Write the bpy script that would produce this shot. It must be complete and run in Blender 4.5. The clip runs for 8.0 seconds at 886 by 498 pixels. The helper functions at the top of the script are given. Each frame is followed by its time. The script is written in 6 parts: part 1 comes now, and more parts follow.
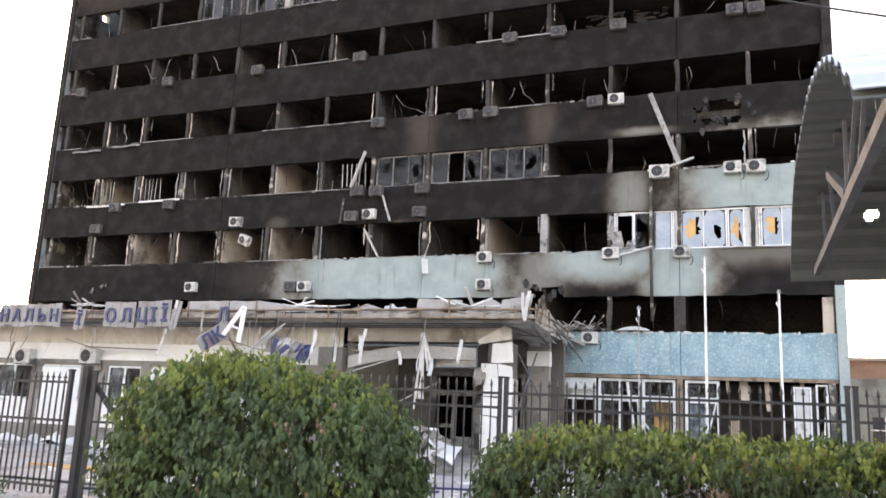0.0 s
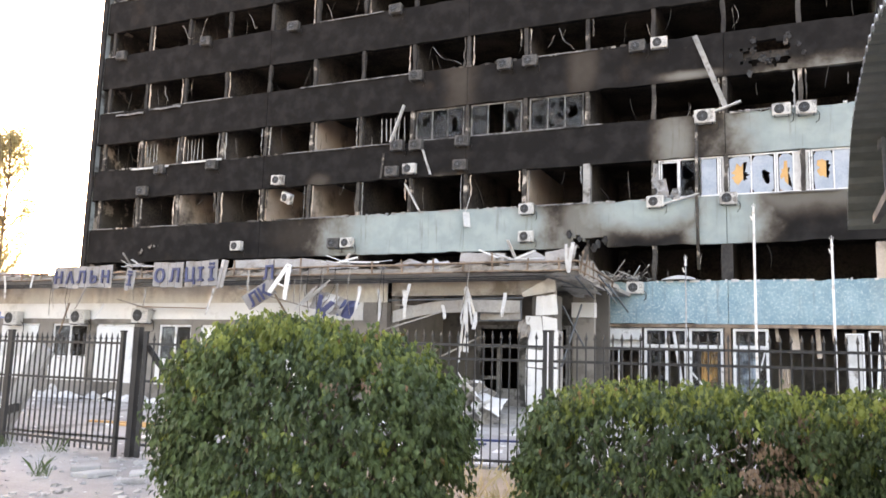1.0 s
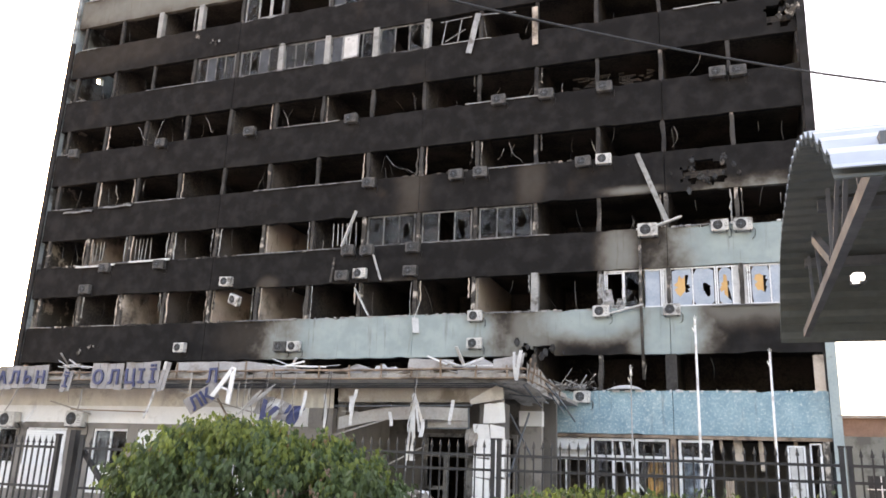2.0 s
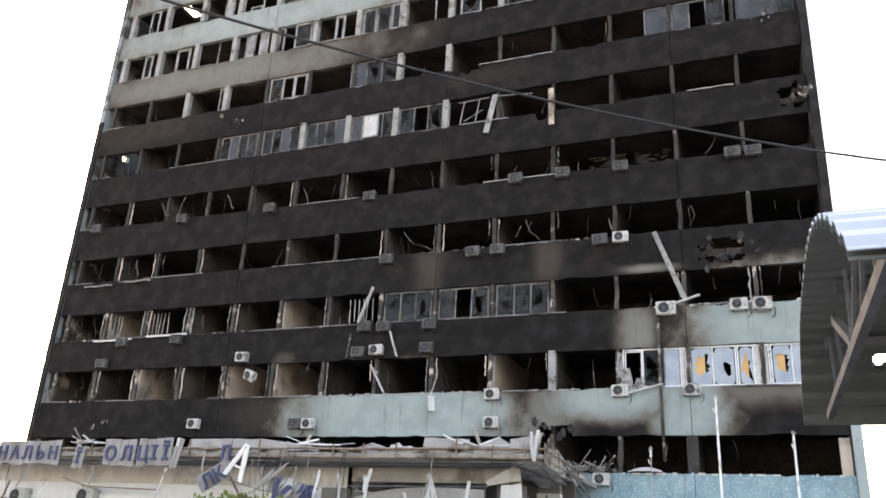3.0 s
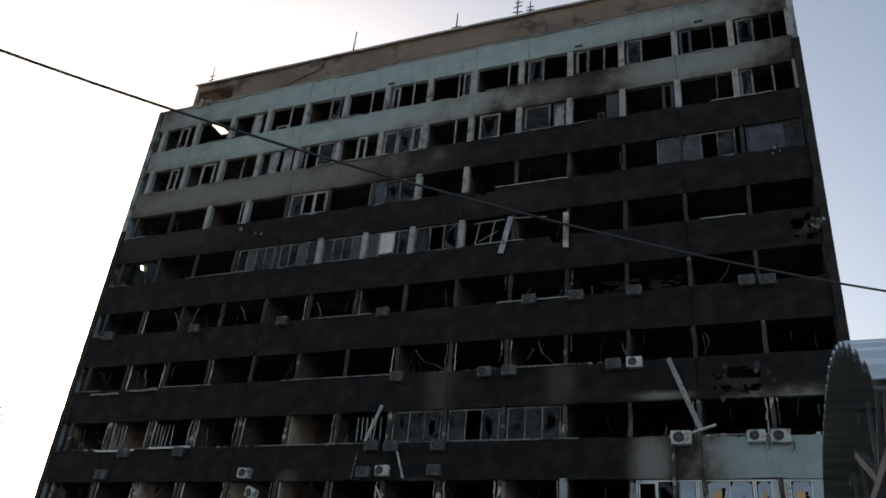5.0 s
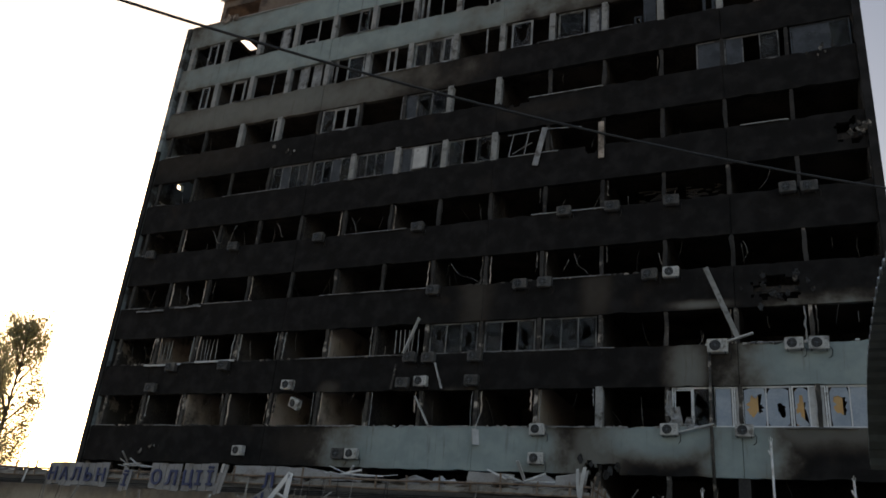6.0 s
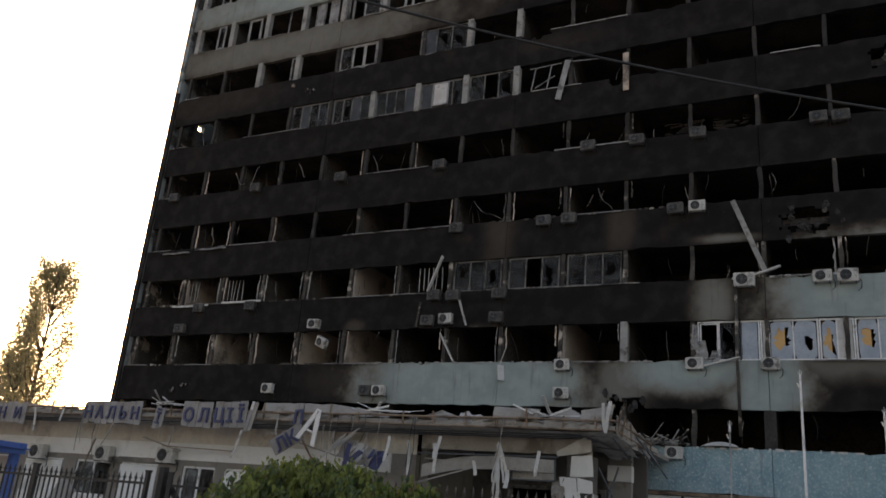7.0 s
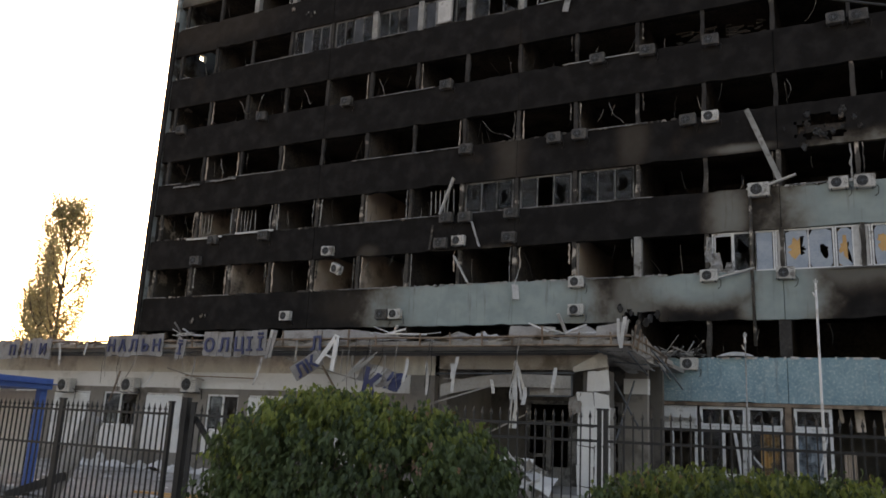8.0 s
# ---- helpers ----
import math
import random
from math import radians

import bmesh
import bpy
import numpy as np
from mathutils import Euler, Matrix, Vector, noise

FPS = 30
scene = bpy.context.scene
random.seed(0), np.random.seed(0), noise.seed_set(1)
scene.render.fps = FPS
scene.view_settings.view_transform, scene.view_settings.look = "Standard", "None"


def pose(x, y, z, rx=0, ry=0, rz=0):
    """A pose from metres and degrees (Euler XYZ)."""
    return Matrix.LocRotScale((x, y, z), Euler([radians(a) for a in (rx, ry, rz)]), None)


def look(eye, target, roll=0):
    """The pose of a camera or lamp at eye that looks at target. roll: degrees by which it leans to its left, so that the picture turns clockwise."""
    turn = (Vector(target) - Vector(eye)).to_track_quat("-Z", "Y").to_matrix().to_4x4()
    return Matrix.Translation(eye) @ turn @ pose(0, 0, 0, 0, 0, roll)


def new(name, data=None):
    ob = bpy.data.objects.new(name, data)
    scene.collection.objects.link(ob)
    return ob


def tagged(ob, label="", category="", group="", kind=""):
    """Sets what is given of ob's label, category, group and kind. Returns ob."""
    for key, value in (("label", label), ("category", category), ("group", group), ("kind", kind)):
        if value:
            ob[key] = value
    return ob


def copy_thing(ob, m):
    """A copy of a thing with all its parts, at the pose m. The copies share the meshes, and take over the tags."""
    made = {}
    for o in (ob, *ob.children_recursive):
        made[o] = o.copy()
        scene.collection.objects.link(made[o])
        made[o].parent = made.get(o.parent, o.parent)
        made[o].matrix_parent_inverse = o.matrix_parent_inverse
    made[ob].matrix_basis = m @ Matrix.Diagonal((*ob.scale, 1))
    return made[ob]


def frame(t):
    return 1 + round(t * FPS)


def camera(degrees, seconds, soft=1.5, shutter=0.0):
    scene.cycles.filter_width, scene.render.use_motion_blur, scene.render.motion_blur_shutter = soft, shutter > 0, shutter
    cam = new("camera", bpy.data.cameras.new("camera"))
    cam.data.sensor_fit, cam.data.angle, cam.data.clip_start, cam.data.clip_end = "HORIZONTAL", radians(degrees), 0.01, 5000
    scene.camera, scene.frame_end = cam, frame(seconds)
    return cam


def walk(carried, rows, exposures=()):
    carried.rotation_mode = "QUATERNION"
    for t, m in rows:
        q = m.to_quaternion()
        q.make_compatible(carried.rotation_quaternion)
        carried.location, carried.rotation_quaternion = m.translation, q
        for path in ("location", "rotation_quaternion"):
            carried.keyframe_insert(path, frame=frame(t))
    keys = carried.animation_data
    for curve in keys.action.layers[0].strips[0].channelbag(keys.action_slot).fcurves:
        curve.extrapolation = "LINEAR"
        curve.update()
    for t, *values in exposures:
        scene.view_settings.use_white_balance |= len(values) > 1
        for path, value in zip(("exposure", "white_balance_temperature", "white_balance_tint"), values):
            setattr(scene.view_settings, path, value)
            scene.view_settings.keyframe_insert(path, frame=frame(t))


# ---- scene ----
# the camera and its walk: seconds, place, yaw, pitch, lean
cam = camera(57.07, 8.0, soft=1.7)
PATH = [
    (0.0, 1.918, -32.600, 1.583, 21.52, 11.56, 2.68),
    (0.3, 1.904, -32.556, 1.604, 22.39, 8.03, 2.68),
    (0.5, 1.894, -32.526, 1.618, 23.03, 7.51, 2.56),
    (0.8, 1.888, -32.515, 1.632, 24.73, 6.71, 2.26),
    (1.0, 1.884, -32.508, 1.641, 24.39, 8.11, 1.76),
    (1.2, 1.879, -32.546, 1.635, 23.93, 10.54, 1.83),
    (1.5, 1.872, -32.603, 1.625, 21.96, 12.93, 1.56),
    (1.7, 1.905, -32.650, 1.612, 20.78, 14.04, 2.00),
    (3.0, 1.930, -32.700, 1.612, 22.50, 20.96, 3.16),
    (3.5, 1.930, -32.700, 1.610, 22.25, 24.58, 2.92),
    (3.8, 1.930, -32.700, 1.607, 22.75, 27.35, 3.86),
    (4.0, 1.930, -32.700, 1.605, 22.47, 29.33, 3.64),
    (4.2, 1.930, -32.700, 1.605, 22.51, 31.00, 3.81),
    (5.3, 1.905, -32.680, 1.600, 25.07, 26.87, 6.54),
    (5.5, 1.900, -32.670, 1.600, 25.62, 24.91, 6.42),
    (6.0, 1.870, -32.620, 1.603, 26.20, 22.99, 5.58),
    (6.5, 1.787, -32.517, 1.613, 25.70, 21.23, 5.03),
    (7.0, 1.785, -32.493, 1.639, 27.46, 18.52, 5.09),
    (7.5, 1.769, -32.428, 1.675, 28.35, 15.75, 4.38),
    (8.0, 1.765, -32.390, 1.691, 27.97, 12.99, 2.95),
]
EXPOSURES = [
    (0.0, 3.12, 9200, 28), (1.0, 3.22, 9300, 28), (1.7, 3.02, 9200, 28), (3.0, 2.8, 8800, 25), (3.5, 2.6, 8300, 20), (4.0, 2.0, 7400, 14), (4.2, 1.72, 7400, 13),
    (5.3, 0.48, 7600, 13), (5.5, 0.33, 7700, 14), (6.0, 0.4, 8200, 17), (6.5, 0.65, 8600, 21), (7.0, 0.95, 9000, 25), (8.0, 1.22, 9200, 25)]
walk(cam, [(t, pose(x, y, z, 90 + p, 0, w) @ pose(0, 0, 0, 0, 0, r)) for t, x, y, z, w, p, r in PATH], EXPOSURES)

# ---- light: a low sun behind the tower, hazy bright sky ----
SUN_EL, SUN_AZ = 14.0, -42.0          # azimuth from +y, clockwise seen from above
world = bpy.data.worlds.new("world")
scene.world = world
world.use_nodes = True
wn = world.node_tree.nodes
sky = wn.new("ShaderNodeTexSky")
sky.sky_type = "NISHITA"
sky.sun_disc = False
sky.sun_elevation = radians(SUN_EL)
sky.sun_rotation = radians(SUN_AZ)
sky.air_density, sky.dust_density, sky.ozone_density = 1.0, 3.0, 1.5
world.node_tree.links.new(sky.outputs[0], wn["Background"].inputs[0])
wn["Background"].inputs[1].default_value = 0.15
sun_lamp = bpy.data.lights.new("sun", "SUN")
sun_lamp.energy, sun_lamp.angle, sun_lamp.color = 2.5, radians(0.6), (1.0, 0.87, 0.7)
sun_dir = Vector((math.sin(radians(SUN_AZ)) * math.cos(radians(SUN_EL)), math.cos(radians(SUN_AZ)) * math.cos(radians(SUN_EL)), math.sin(radians(SUN_EL))))
new("sun", sun_lamp).matrix_world = look(sun_dir * 100, (0, 0, 0))


# ---- materials ----
def nodes_of(name):
    m = bpy.data.materials.new(name)
    m.use_nodes = True
    nt = m.node_tree
    return m, nt, nt.nodes["Principled BSDF"]


def math_node(nt, op, a, b=None, c=None, clamp=False):
    n = nt.nodes.new("ShaderNodeMath")
    n.operation, n.use_clamp = op, clamp
    for i, v in enumerate((a, b, c)):
        if v is None:
            continue
        if isinstance(v, (int, float)):
            n.inputs[i].default_value = v
        else:
            nt.links.new(v, n.inputs[i])
    return n.outputs[0]


def noise_node(nt, vec, scale, detail=4.0, rough=0.55):
    n = nt.nodes.new("ShaderNodeTexNoise")
    n.inputs["Scale"].default_value, n.inputs["Detail"].default_value, n.inputs["Roughness"].default_value = scale, detail, rough
    nt.links.new(vec, n.inputs["Vector"])
    return n.outputs["Fac"]


def ramp(nt, fac, a, b):
    n = nt.nodes.new("ShaderNodeMapRange")
    n.interpolation_type = "SMOOTHSTEP"
    n.inputs["From Min"].default_value, n.inputs["From Max"].default_value = a, b
    nt.links.new(fac, n.inputs["Value"])
    return n.outputs["Result"]


def mix(nt, fac, a, b, blend="MIX"):
    n = nt.nodes.new("ShaderNodeMix")
    n.data_type, n.blend_type = "RGBA", blend
    for sock, v in ((n.inputs["Factor"], fac), (n.inputs[6], a), (n.inputs[7], b)):
        if isinstance(v, (int, float)):
            sock.default_value = v
        elif isinstance(v, tuple):
            sock.default_value = (*v, 1.0)
        else:
            nt.links.new(v, sock)
    return n.outputs[2]


def bump(nt, bsdf, height, strength, distance=0.02):
    n = nt.nodes.new("ShaderNodeBump")
    n.inputs["Strength"].default_value, n.inputs["Distance"].default_value = strength, distance
    nt.links.new(height, n.inputs["Height"])
    nt.links.new(n.outputs[0], bsdf.inputs["Normal"])


def surface(name, c1, c2, fine=30.0, coarse=1.5, rough=0.8, relief=0.3, metal=0.0, stain=None, stain_scale=0.6, stain_cut=(0.5, 0.65), vary=0.0):
    """A worn surface: two tones at two scales, stains of a third tone, fine relief."""
    m, nt, b = nodes_of(name)
    pos = nt.nodes.new("ShaderNodeNewGeometry").outputs["Position"]
    big, small = noise_node(nt, pos, coarse), noise_node(nt, pos, fine, 3)
    col = mix(nt, ramp(nt, math_node(nt, "ADD", math_node(nt, "MULTIPLY", big, 0.65), math_node(nt, "MULTIPLY", small, 0.35)), 0.36, 0.64), c1, c2)
    if stain:
        col = mix(nt, ramp(nt, noise_node(nt, pos, stain_scale, 6, 0.65), *stain_cut), col, stain)
    if vary:
        rnd = nt.nodes.new("ShaderNodeObjectInfo").outputs["Random"]
        col = mix(nt, math_node(nt, "MULTIPLY", rnd, vary), col, tuple(0.35 * v for v in c1))
    nt.links.new(col, b.inputs["Base Color"])
    b.inputs["Roughness"].default_value, b.inputs["Metallic"].default_value = rough, metal
    nt.links.new(math_node(nt, "MULTIPLY_ADD", small, 0.25, rough - 0.12, clamp=True), b.inputs["Roughness"])
    if relief:
        bump(nt, b, math_node(nt, "ADD", big, small), relief)
    return m


def sooty(name, clean1, clean2, soot, spots, rough=0.85, speckle=0.0):
    """Painted panels blackened by fire. spots: lighter places, mostly surviving paint (x, z, half width, half height,
    strength).
    """
    m, nt, b = nodes_of(name)
    pos = nt.nodes.new("ShaderNodeNewGeometry").outputs["Position"]
    sep = nt.nodes.new("ShaderNodeSeparateXYZ")
    nt.links.new(pos, sep.inputs[0])
    wob = noise_node(nt, pos, 0.55, 6, 0.6)
    big, small = noise_node(nt, pos, 1.3), noise_node(nt, pos, 22, 3)
    keep = None
    for x, z, rx, rz, s in spots:
        dx = math_node(nt, "DIVIDE", math_node(nt, "SUBTRACT", sep.outputs[0], x), rx)
        dz = math_node(nt, "DIVIDE", math_node(nt, "SUBTRACT", sep.outputs[2], z), rz)
        d = math_node(nt, "SQRT", math_node(nt, "ADD", math_node(nt, "POWER", math_node(nt, "ABSOLUTE", dx), 2.2), math_node(nt, "POWER", math_node(nt, "ABSOLUTE", dz), 2.2)))
        d = math_node(nt, "MULTIPLY_ADD", math_node(nt, "SUBTRACT", wob, 0.5), 1.1, d)
        d = math_node(nt, "MULTIPLY_ADD", math_node(nt, "SUBTRACT", big, 0.5), 0.5, d)
        k = math_node(nt, "MULTIPLY", math_node(nt, "SUBTRACT", 1.0, ramp(nt, d, 0.2, 1.45)), s)
        keep = k if keep is None else math_node(nt, "MAXIMUM", keep, k)
    paint = mix(nt, ramp(nt, big, 0.35, 0.65), clean1, clean2)
    if speckle:
        v = nt.nodes.new("ShaderNodeTexVoronoi")
        v.inputs["Scale"].default_value = 9
        nt.links.new(pos, v.inputs["Vector"])
        paint = mix(nt, math_node(nt, "MULTIPLY", ramp(nt, noise_node(nt, pos, 11, 6, 0.8), 0.5, 0.64), speckle), paint, (0.66, 0.72, 0.7))
        paint = mix(nt, math_node(nt, "MULTIPLY", ramp(nt, noise_node(nt, pos, 0.9, 6, 0.7), 0.5, 0.72), 0.6), paint, (0.5, 0.58, 0.57))
        paint = mix(nt, math_node(nt, "MULTIPLY", v.outputs["Color"], 0.25), paint, (0.12, 0.24, 0.28))
    streak_map = nt.nodes.new("ShaderNodeMapping")
    streak_map.inputs["Scale"].default_value = (3.0, 1.0, 0.22)
    nt.links.new(pos, streak_map.inputs["Vector"])
    streak = ramp(nt, noise_node(nt, streak_map.outputs[0], 1.4, 5, 0.65), 0.56, 0.74)
    paint = mix(nt, math_node(nt, "MULTIPLY", streak, 0.55), paint, (0.11, 0.10, 0.085))
    paint = mix(nt, math_node(nt, "MULTIPLY", ramp(nt, noise_node(nt, pos, 7.5, 7, 0.78), 0.62, 0.72), 0.55), paint, (0.1, 0.085, 0.07))
    paint = mix(nt, math_node(nt, "MULTIPLY", ramp(nt, noise_node(nt, pos, 17, 5, 0.8), 0.64, 0.7), 0.5), paint, (0.45, 0.49, 0.48))
    scratch_map = nt.nodes.new("ShaderNodeMapping")
    scratch_map.inputs["Scale"].default_value = (0.7, 1.0, 5.0)
    scratch_map.inputs["Rotation"].default_value = (0.0, 0.12, 0.0)
    nt.links.new(pos, scratch_map.inputs["Vector"])
    scratch = math_node(nt, "MULTIPLY", ramp(nt, noise_node(nt, scratch_map.outputs[0], 2.6, 6, 0.75), 0.66, 0.73), ramp(nt, noise_node(nt, pos, 0.8, 3), 0.45, 0.62))
    burnt = mix(nt, ramp(nt, big, 0.4, 0.68), soot, tuple(1.9 * v for v in soot))
    burnt = mix(nt, ramp(nt, noise_node(nt, pos, 0.3, 5, 0.6), 0.58, 0.75), burnt, (0.034, 0.026, 0.021))
    burnt = mix(nt, math_node(nt, "MULTIPLY", ramp(nt, noise_node(nt, pos, 3.1, 6, 0.7), 0.63, 0.7), 0.25), burnt, (0.06, 0.055, 0.05))
    burnt = mix(nt, math_node(nt, "MULTIPLY", scratch, 0.5), burnt, (0.095, 0.085, 0.078))
    if keep is not None:
        burnt = mix(nt, ramp(nt, keep, 0.02, 0.5), burnt, (0.13, 0.1, 0.076))
        burnt = mix(nt, ramp(nt, keep, 0.12, 0.95), burnt, paint)
    nt.links.new(burnt, b.inputs["Base Color"])
    b.inputs["Roughness"].default_value = rough
    b.inputs["Specular IOR Level"].default_value = 0.12
    bump(nt, b, math_node(nt, "ADD", big, small), 0.25)
    return m


TEAL1, TEAL2, SOOT = (0.27, 0.33, 0.325), (0.33, 0.39, 0.38), (0.0125, 0.0115, 0.0112)
M_PANEL = sooty("scorched_teal_panel", TEAL1, TEAL2, SOOT, [
    # the spot at (-31, 24.4) puts grey haze into the panel colour
    (-16, 34.1, 23, 1.7, 0.9), (-23, 30.9, 16, 1.6, 0.78), (-0.2, 30.9, 4.8, 1.5, 0.55), (-8.5, 30.8, 4, 1.3, 0.3), (-27, 27.5, 14, 1.6, 0.42), (-31, 24.4, 6, 1.5, 0.14),
    (-13.2, 7.4, 6.2, 2.2, 1.0), (-19.5, 7.6, 3.6, 1.2, 0.16), (-6.5, 7.6, 1.6, 1.6, 0.4), (-3.6, 8.15, 3.4, 1.15, 0.85), (-1.0, 7.5, 1.7, 2.2, 0.85), (1.9, 8.5, 4.2, 1.0, 0.34),
    (3.3, 10.95, 4.5, 2.3, 1.0), (-2.85, 10.9, 1.0, 1.5, 0.45), (-12.2, 14.3, 1.1, 2.2, 0.2), (-6.6, 14.4, 0.9, 2.0, 0.2), (-2.2, 13.45, 1.5, 0.26, 0.42), (-19.6, 10.2, 0.7, 0.5, 0.22), (-9.5, 24.2, 3.5, 0.6, 0.12)])
M_MOSAIC = sooty("blue_mosaic_tile", (0.19, 0.32, 0.37), (0.27, 0.41, 0.45), SOOT, [(0, 4.3, 9, 4, 1.0)], speckle=0.75)
M_SOOT = sooty("burnt_concrete", TEAL1, TEAL2, (0.02, 0.019, 0.019), [])
M_SIDE = surface("weathered_side_panel", (0.2, 0.23, 0.24), (0.3, 0.35, 0.35), 14, 0.8, 0.85, 0.3, stain=(0.05, 0.045, 0.04), stain_cut=(0.45, 0.6))
M_RIB = surface("faded_teal_rib", (0.27, 0.33, 0.33), (0.36, 0.42, 0.41), 14, 0.9, 0.85, 0.3, stain=(0.13, 0.13, 0.12), stain_scale=0.9, stain_cut=(0.58, 0.72))
M_INSIDE = surface("charred_interior", (0.03, 0.027, 0.026), (0.105, 0.09, 0.08), 9, 0.5, 0.95, 0.3)
M_INSIDE.node_tree.nodes["Principled BSDF"].inputs["Specular IOR Level"].default_value = 0.1
M_PLASTER = surface("scorched_plaster", (0.5, 0.4, 0.32), (0.6, 0.5, 0.42), 16, 0.7, 0.9, 0.3, stain=(0.045, 0.035, 0.028), stain_scale=0.4, stain_cut=(0.48, 0.68))
M_COLUMN = surface("scorched_column", (0.025, 0.022, 0.02), (0.09, 0.08, 0.07), 10, 0.8, 0.9, 0.4, stain=(0.48, 0.42, 0.36), stain_scale=1.1, stain_cut=(0.53, 0.62))
M_COLUMN_BURNT = surface("blackened_column", (0.018, 0.016, 0.015), (0.055, 0.05, 0.046), 10, 0.8, 0.9, 0.5, stain=(0.24, 0.2, 0.17), stain_scale=1.3, stain_cut=(0.6, 0.7))
M_SMOKED = surface("smoked_infill_panel", (0.028, 0.029, 0.032), (0.06, 0.061, 0.065), 20, 1.1, 0.4, 0.1, stain=(0.02, 0.02, 0.02), stain_scale=1.0, stain_cut=(0.45, 0.65))
M_SASH = surface("sooty_grey_sash", (0.22, 0.22, 0.218), (0.38, 0.377, 0.367), 20, 1.6, 0.55, 0.1, stain=(0.1, 0.09, 0.085), stain_scale=1.7, stain_cut=(0.48, 0.66))
M_COLUMN_LIGHT = surface("pale_column", (0.24, 0.24, 0.23), (0.36, 0.355, 0.34), 12, 1.1, 0.9, 0.3, stain=(0.1, 0.09, 0.08), stain_scale=1.4, stain_cut=(0.52, 0.66))
M_PVC = surface("sooty_white_window_plastic", (0.66, 0.67, 0.67), (0.8, 0.8, 0.79), 20, 2, 0.45, 0.05, stain=(0.22, 0.2, 0.18), stain_scale=2.2, stain_cut=(0.55, 0.7))
M_PVC_DARK = surface("smoked_window_plastic", (0.14, 0.135, 0.13), (0.3, 0.29, 0.28), 20, 1.2, 0.6, 0.1, stain=(0.03, 0.028, 0.026), stain_scale=1.2, stain_cut=(0.45, 0.6))
M_PALE = surface("bent_pale_sheet", (0.45, 0.445, 0.43), (0.62, 0.61, 0.59), 18, 2, 0.5, 0.2, stain=(0.16, 0.14, 0.12), stain_scale=2.0, stain_cut=(0.56, 0.7))
M_FRAMEWOOD = surface("orange_plywood", (0.62, 0.33, 0.12), (0.7, 0.42, 0.18), 25, 1.2, 0.7, 0.2)
M_CURTAIN = surface("pale_blue_blind", (0.3, 0.36, 0.43), (0.42, 0.47, 0.52), 14, 1.4, 0.8, 0.2)
M_AC = surface("air_conditioner_casing", (0.46, 0.45, 0.43), (0.6, 0.59, 0.56), 20, 2.5, 0.5, 0.1, stain=(0.14, 0.125, 0.11), stain_scale=1.8, stain_cut=(0.52, 0.66))
M_AC_BURNT = surface("burnt_air_conditioner_casing", (0.035, 0.033, 0.031), (0.115, 0.109, 0.103), 20, 2.5, 0.7, 0.2)
M_DARK = surface("dark_grille_and_recess", (0.012, 0.012, 0.013), (0.03, 0.03, 0.03), 30, 3, 0.6, 0.1)
M_ROOFSHED = surface("rust_brown_cladding", (0.16, 0.115, 0.09), (0.235, 0.175, 0.135), 8, 0.5, 0.9, 0.4, stain=(0.07, 0.05, 0.042), stain_scale=0.4, stain_cut=(0.5, 0.65))
M_ASPHALT = surface("dusty_asphalt", (0.25, 0.24, 0.225), (0.4, 0.38, 0.355), 40, 0.6, 0.95, 0.6, stain=(0.39, 0.38, 0.36), stain_scale=0.35, stain_cut=(0.45, 0.65))
M_PAVE = surface("dusty_concrete_paving", (0.38, 0.37, 0.35), (0.5, 0.485, 0.46), 40, 0.8, 0.95, 0.5, stain=(0.2, 0.19, 0.175), stain_scale=0.5, vary=0.3)
M_DIRT = surface("dry_dirt", (0.34, 0.25, 0.175), (0.46, 0.35, 0.25), 45, 1.0, 0.95, 0.7)
M_STRAW = surface("dry_grass", (0.42, 0.32, 0.16), (0.58, 0.46, 0.26), 8, 2, 0.9, 0.0)
M_BEIGE = surface("grey_beige_render", (0.2, 0.18, 0.16), (0.27, 0.245, 0.22), 30, 0.8, 0.9, 0.3, stain=(0.13, 0.115, 0.1), stain_scale=0.7)
# darker tone of M_BEIGE for the recessed walls and the column core
M_BEIGE_DARK = surface("dark_beige_render", (0.1, 0.09, 0.08), (0.15, 0.135, 0.12), 30, 0.8, 0.9, 0.3, stain=(0.05, 0.044, 0.04), stain_scale=0.8)
M_CREAM = surface("cream_corrugated_cladding", (0.5, 0.46, 0.4), (0.62, 0.58, 0.51), 20, 1.0, 0.6, 0.1, stain=(0.38, 0.34, 0.29), stain_scale=0.9)
M_WHITE = surface("dirty_white_cladding", (0.66, 0.65, 0.63), (0.76, 0.75, 0.73), 25, 0.9, 0.6, 0.15, stain=(0.42, 0.4, 0.37), stain_scale=0.9, stain_cut=(0.55, 0.72))
M_SHUTTER = surface("white_roller_shutter", (0.68, 0.7, 0.7), (0.78, 0.79, 0.79), 20, 1.2, 0.5, 0.1, stain=(0.5, 0.5, 0.48))
M_RUST = surface("rusty_steel_rail", (0.19, 0.125, 0.085), (0.3, 0.22, 0.16), 18, 2.5, 0.75, 0.3, stain=(0.1, 0.07, 0.05), stain_scale=2.2)
M_SHEET = surface("grey_torn_sheet_metal", (0.26, 0.24, 0.22), (0.37, 0.35, 0.32), 14, 1.0, 0.65, 0.25, stain=(0.2, 0.17, 0.145), stain_scale=1.1)
M_SOFFIT = surface("stained_soffit_board", (0.3, 0.28, 0.255), (0.41, 0.39, 0.36), 14, 0.9, 0.8, 0.2, stain=(0.17, 0.15, 0.13), stain_scale=0.9, stain_cut=(0.48, 0.65))
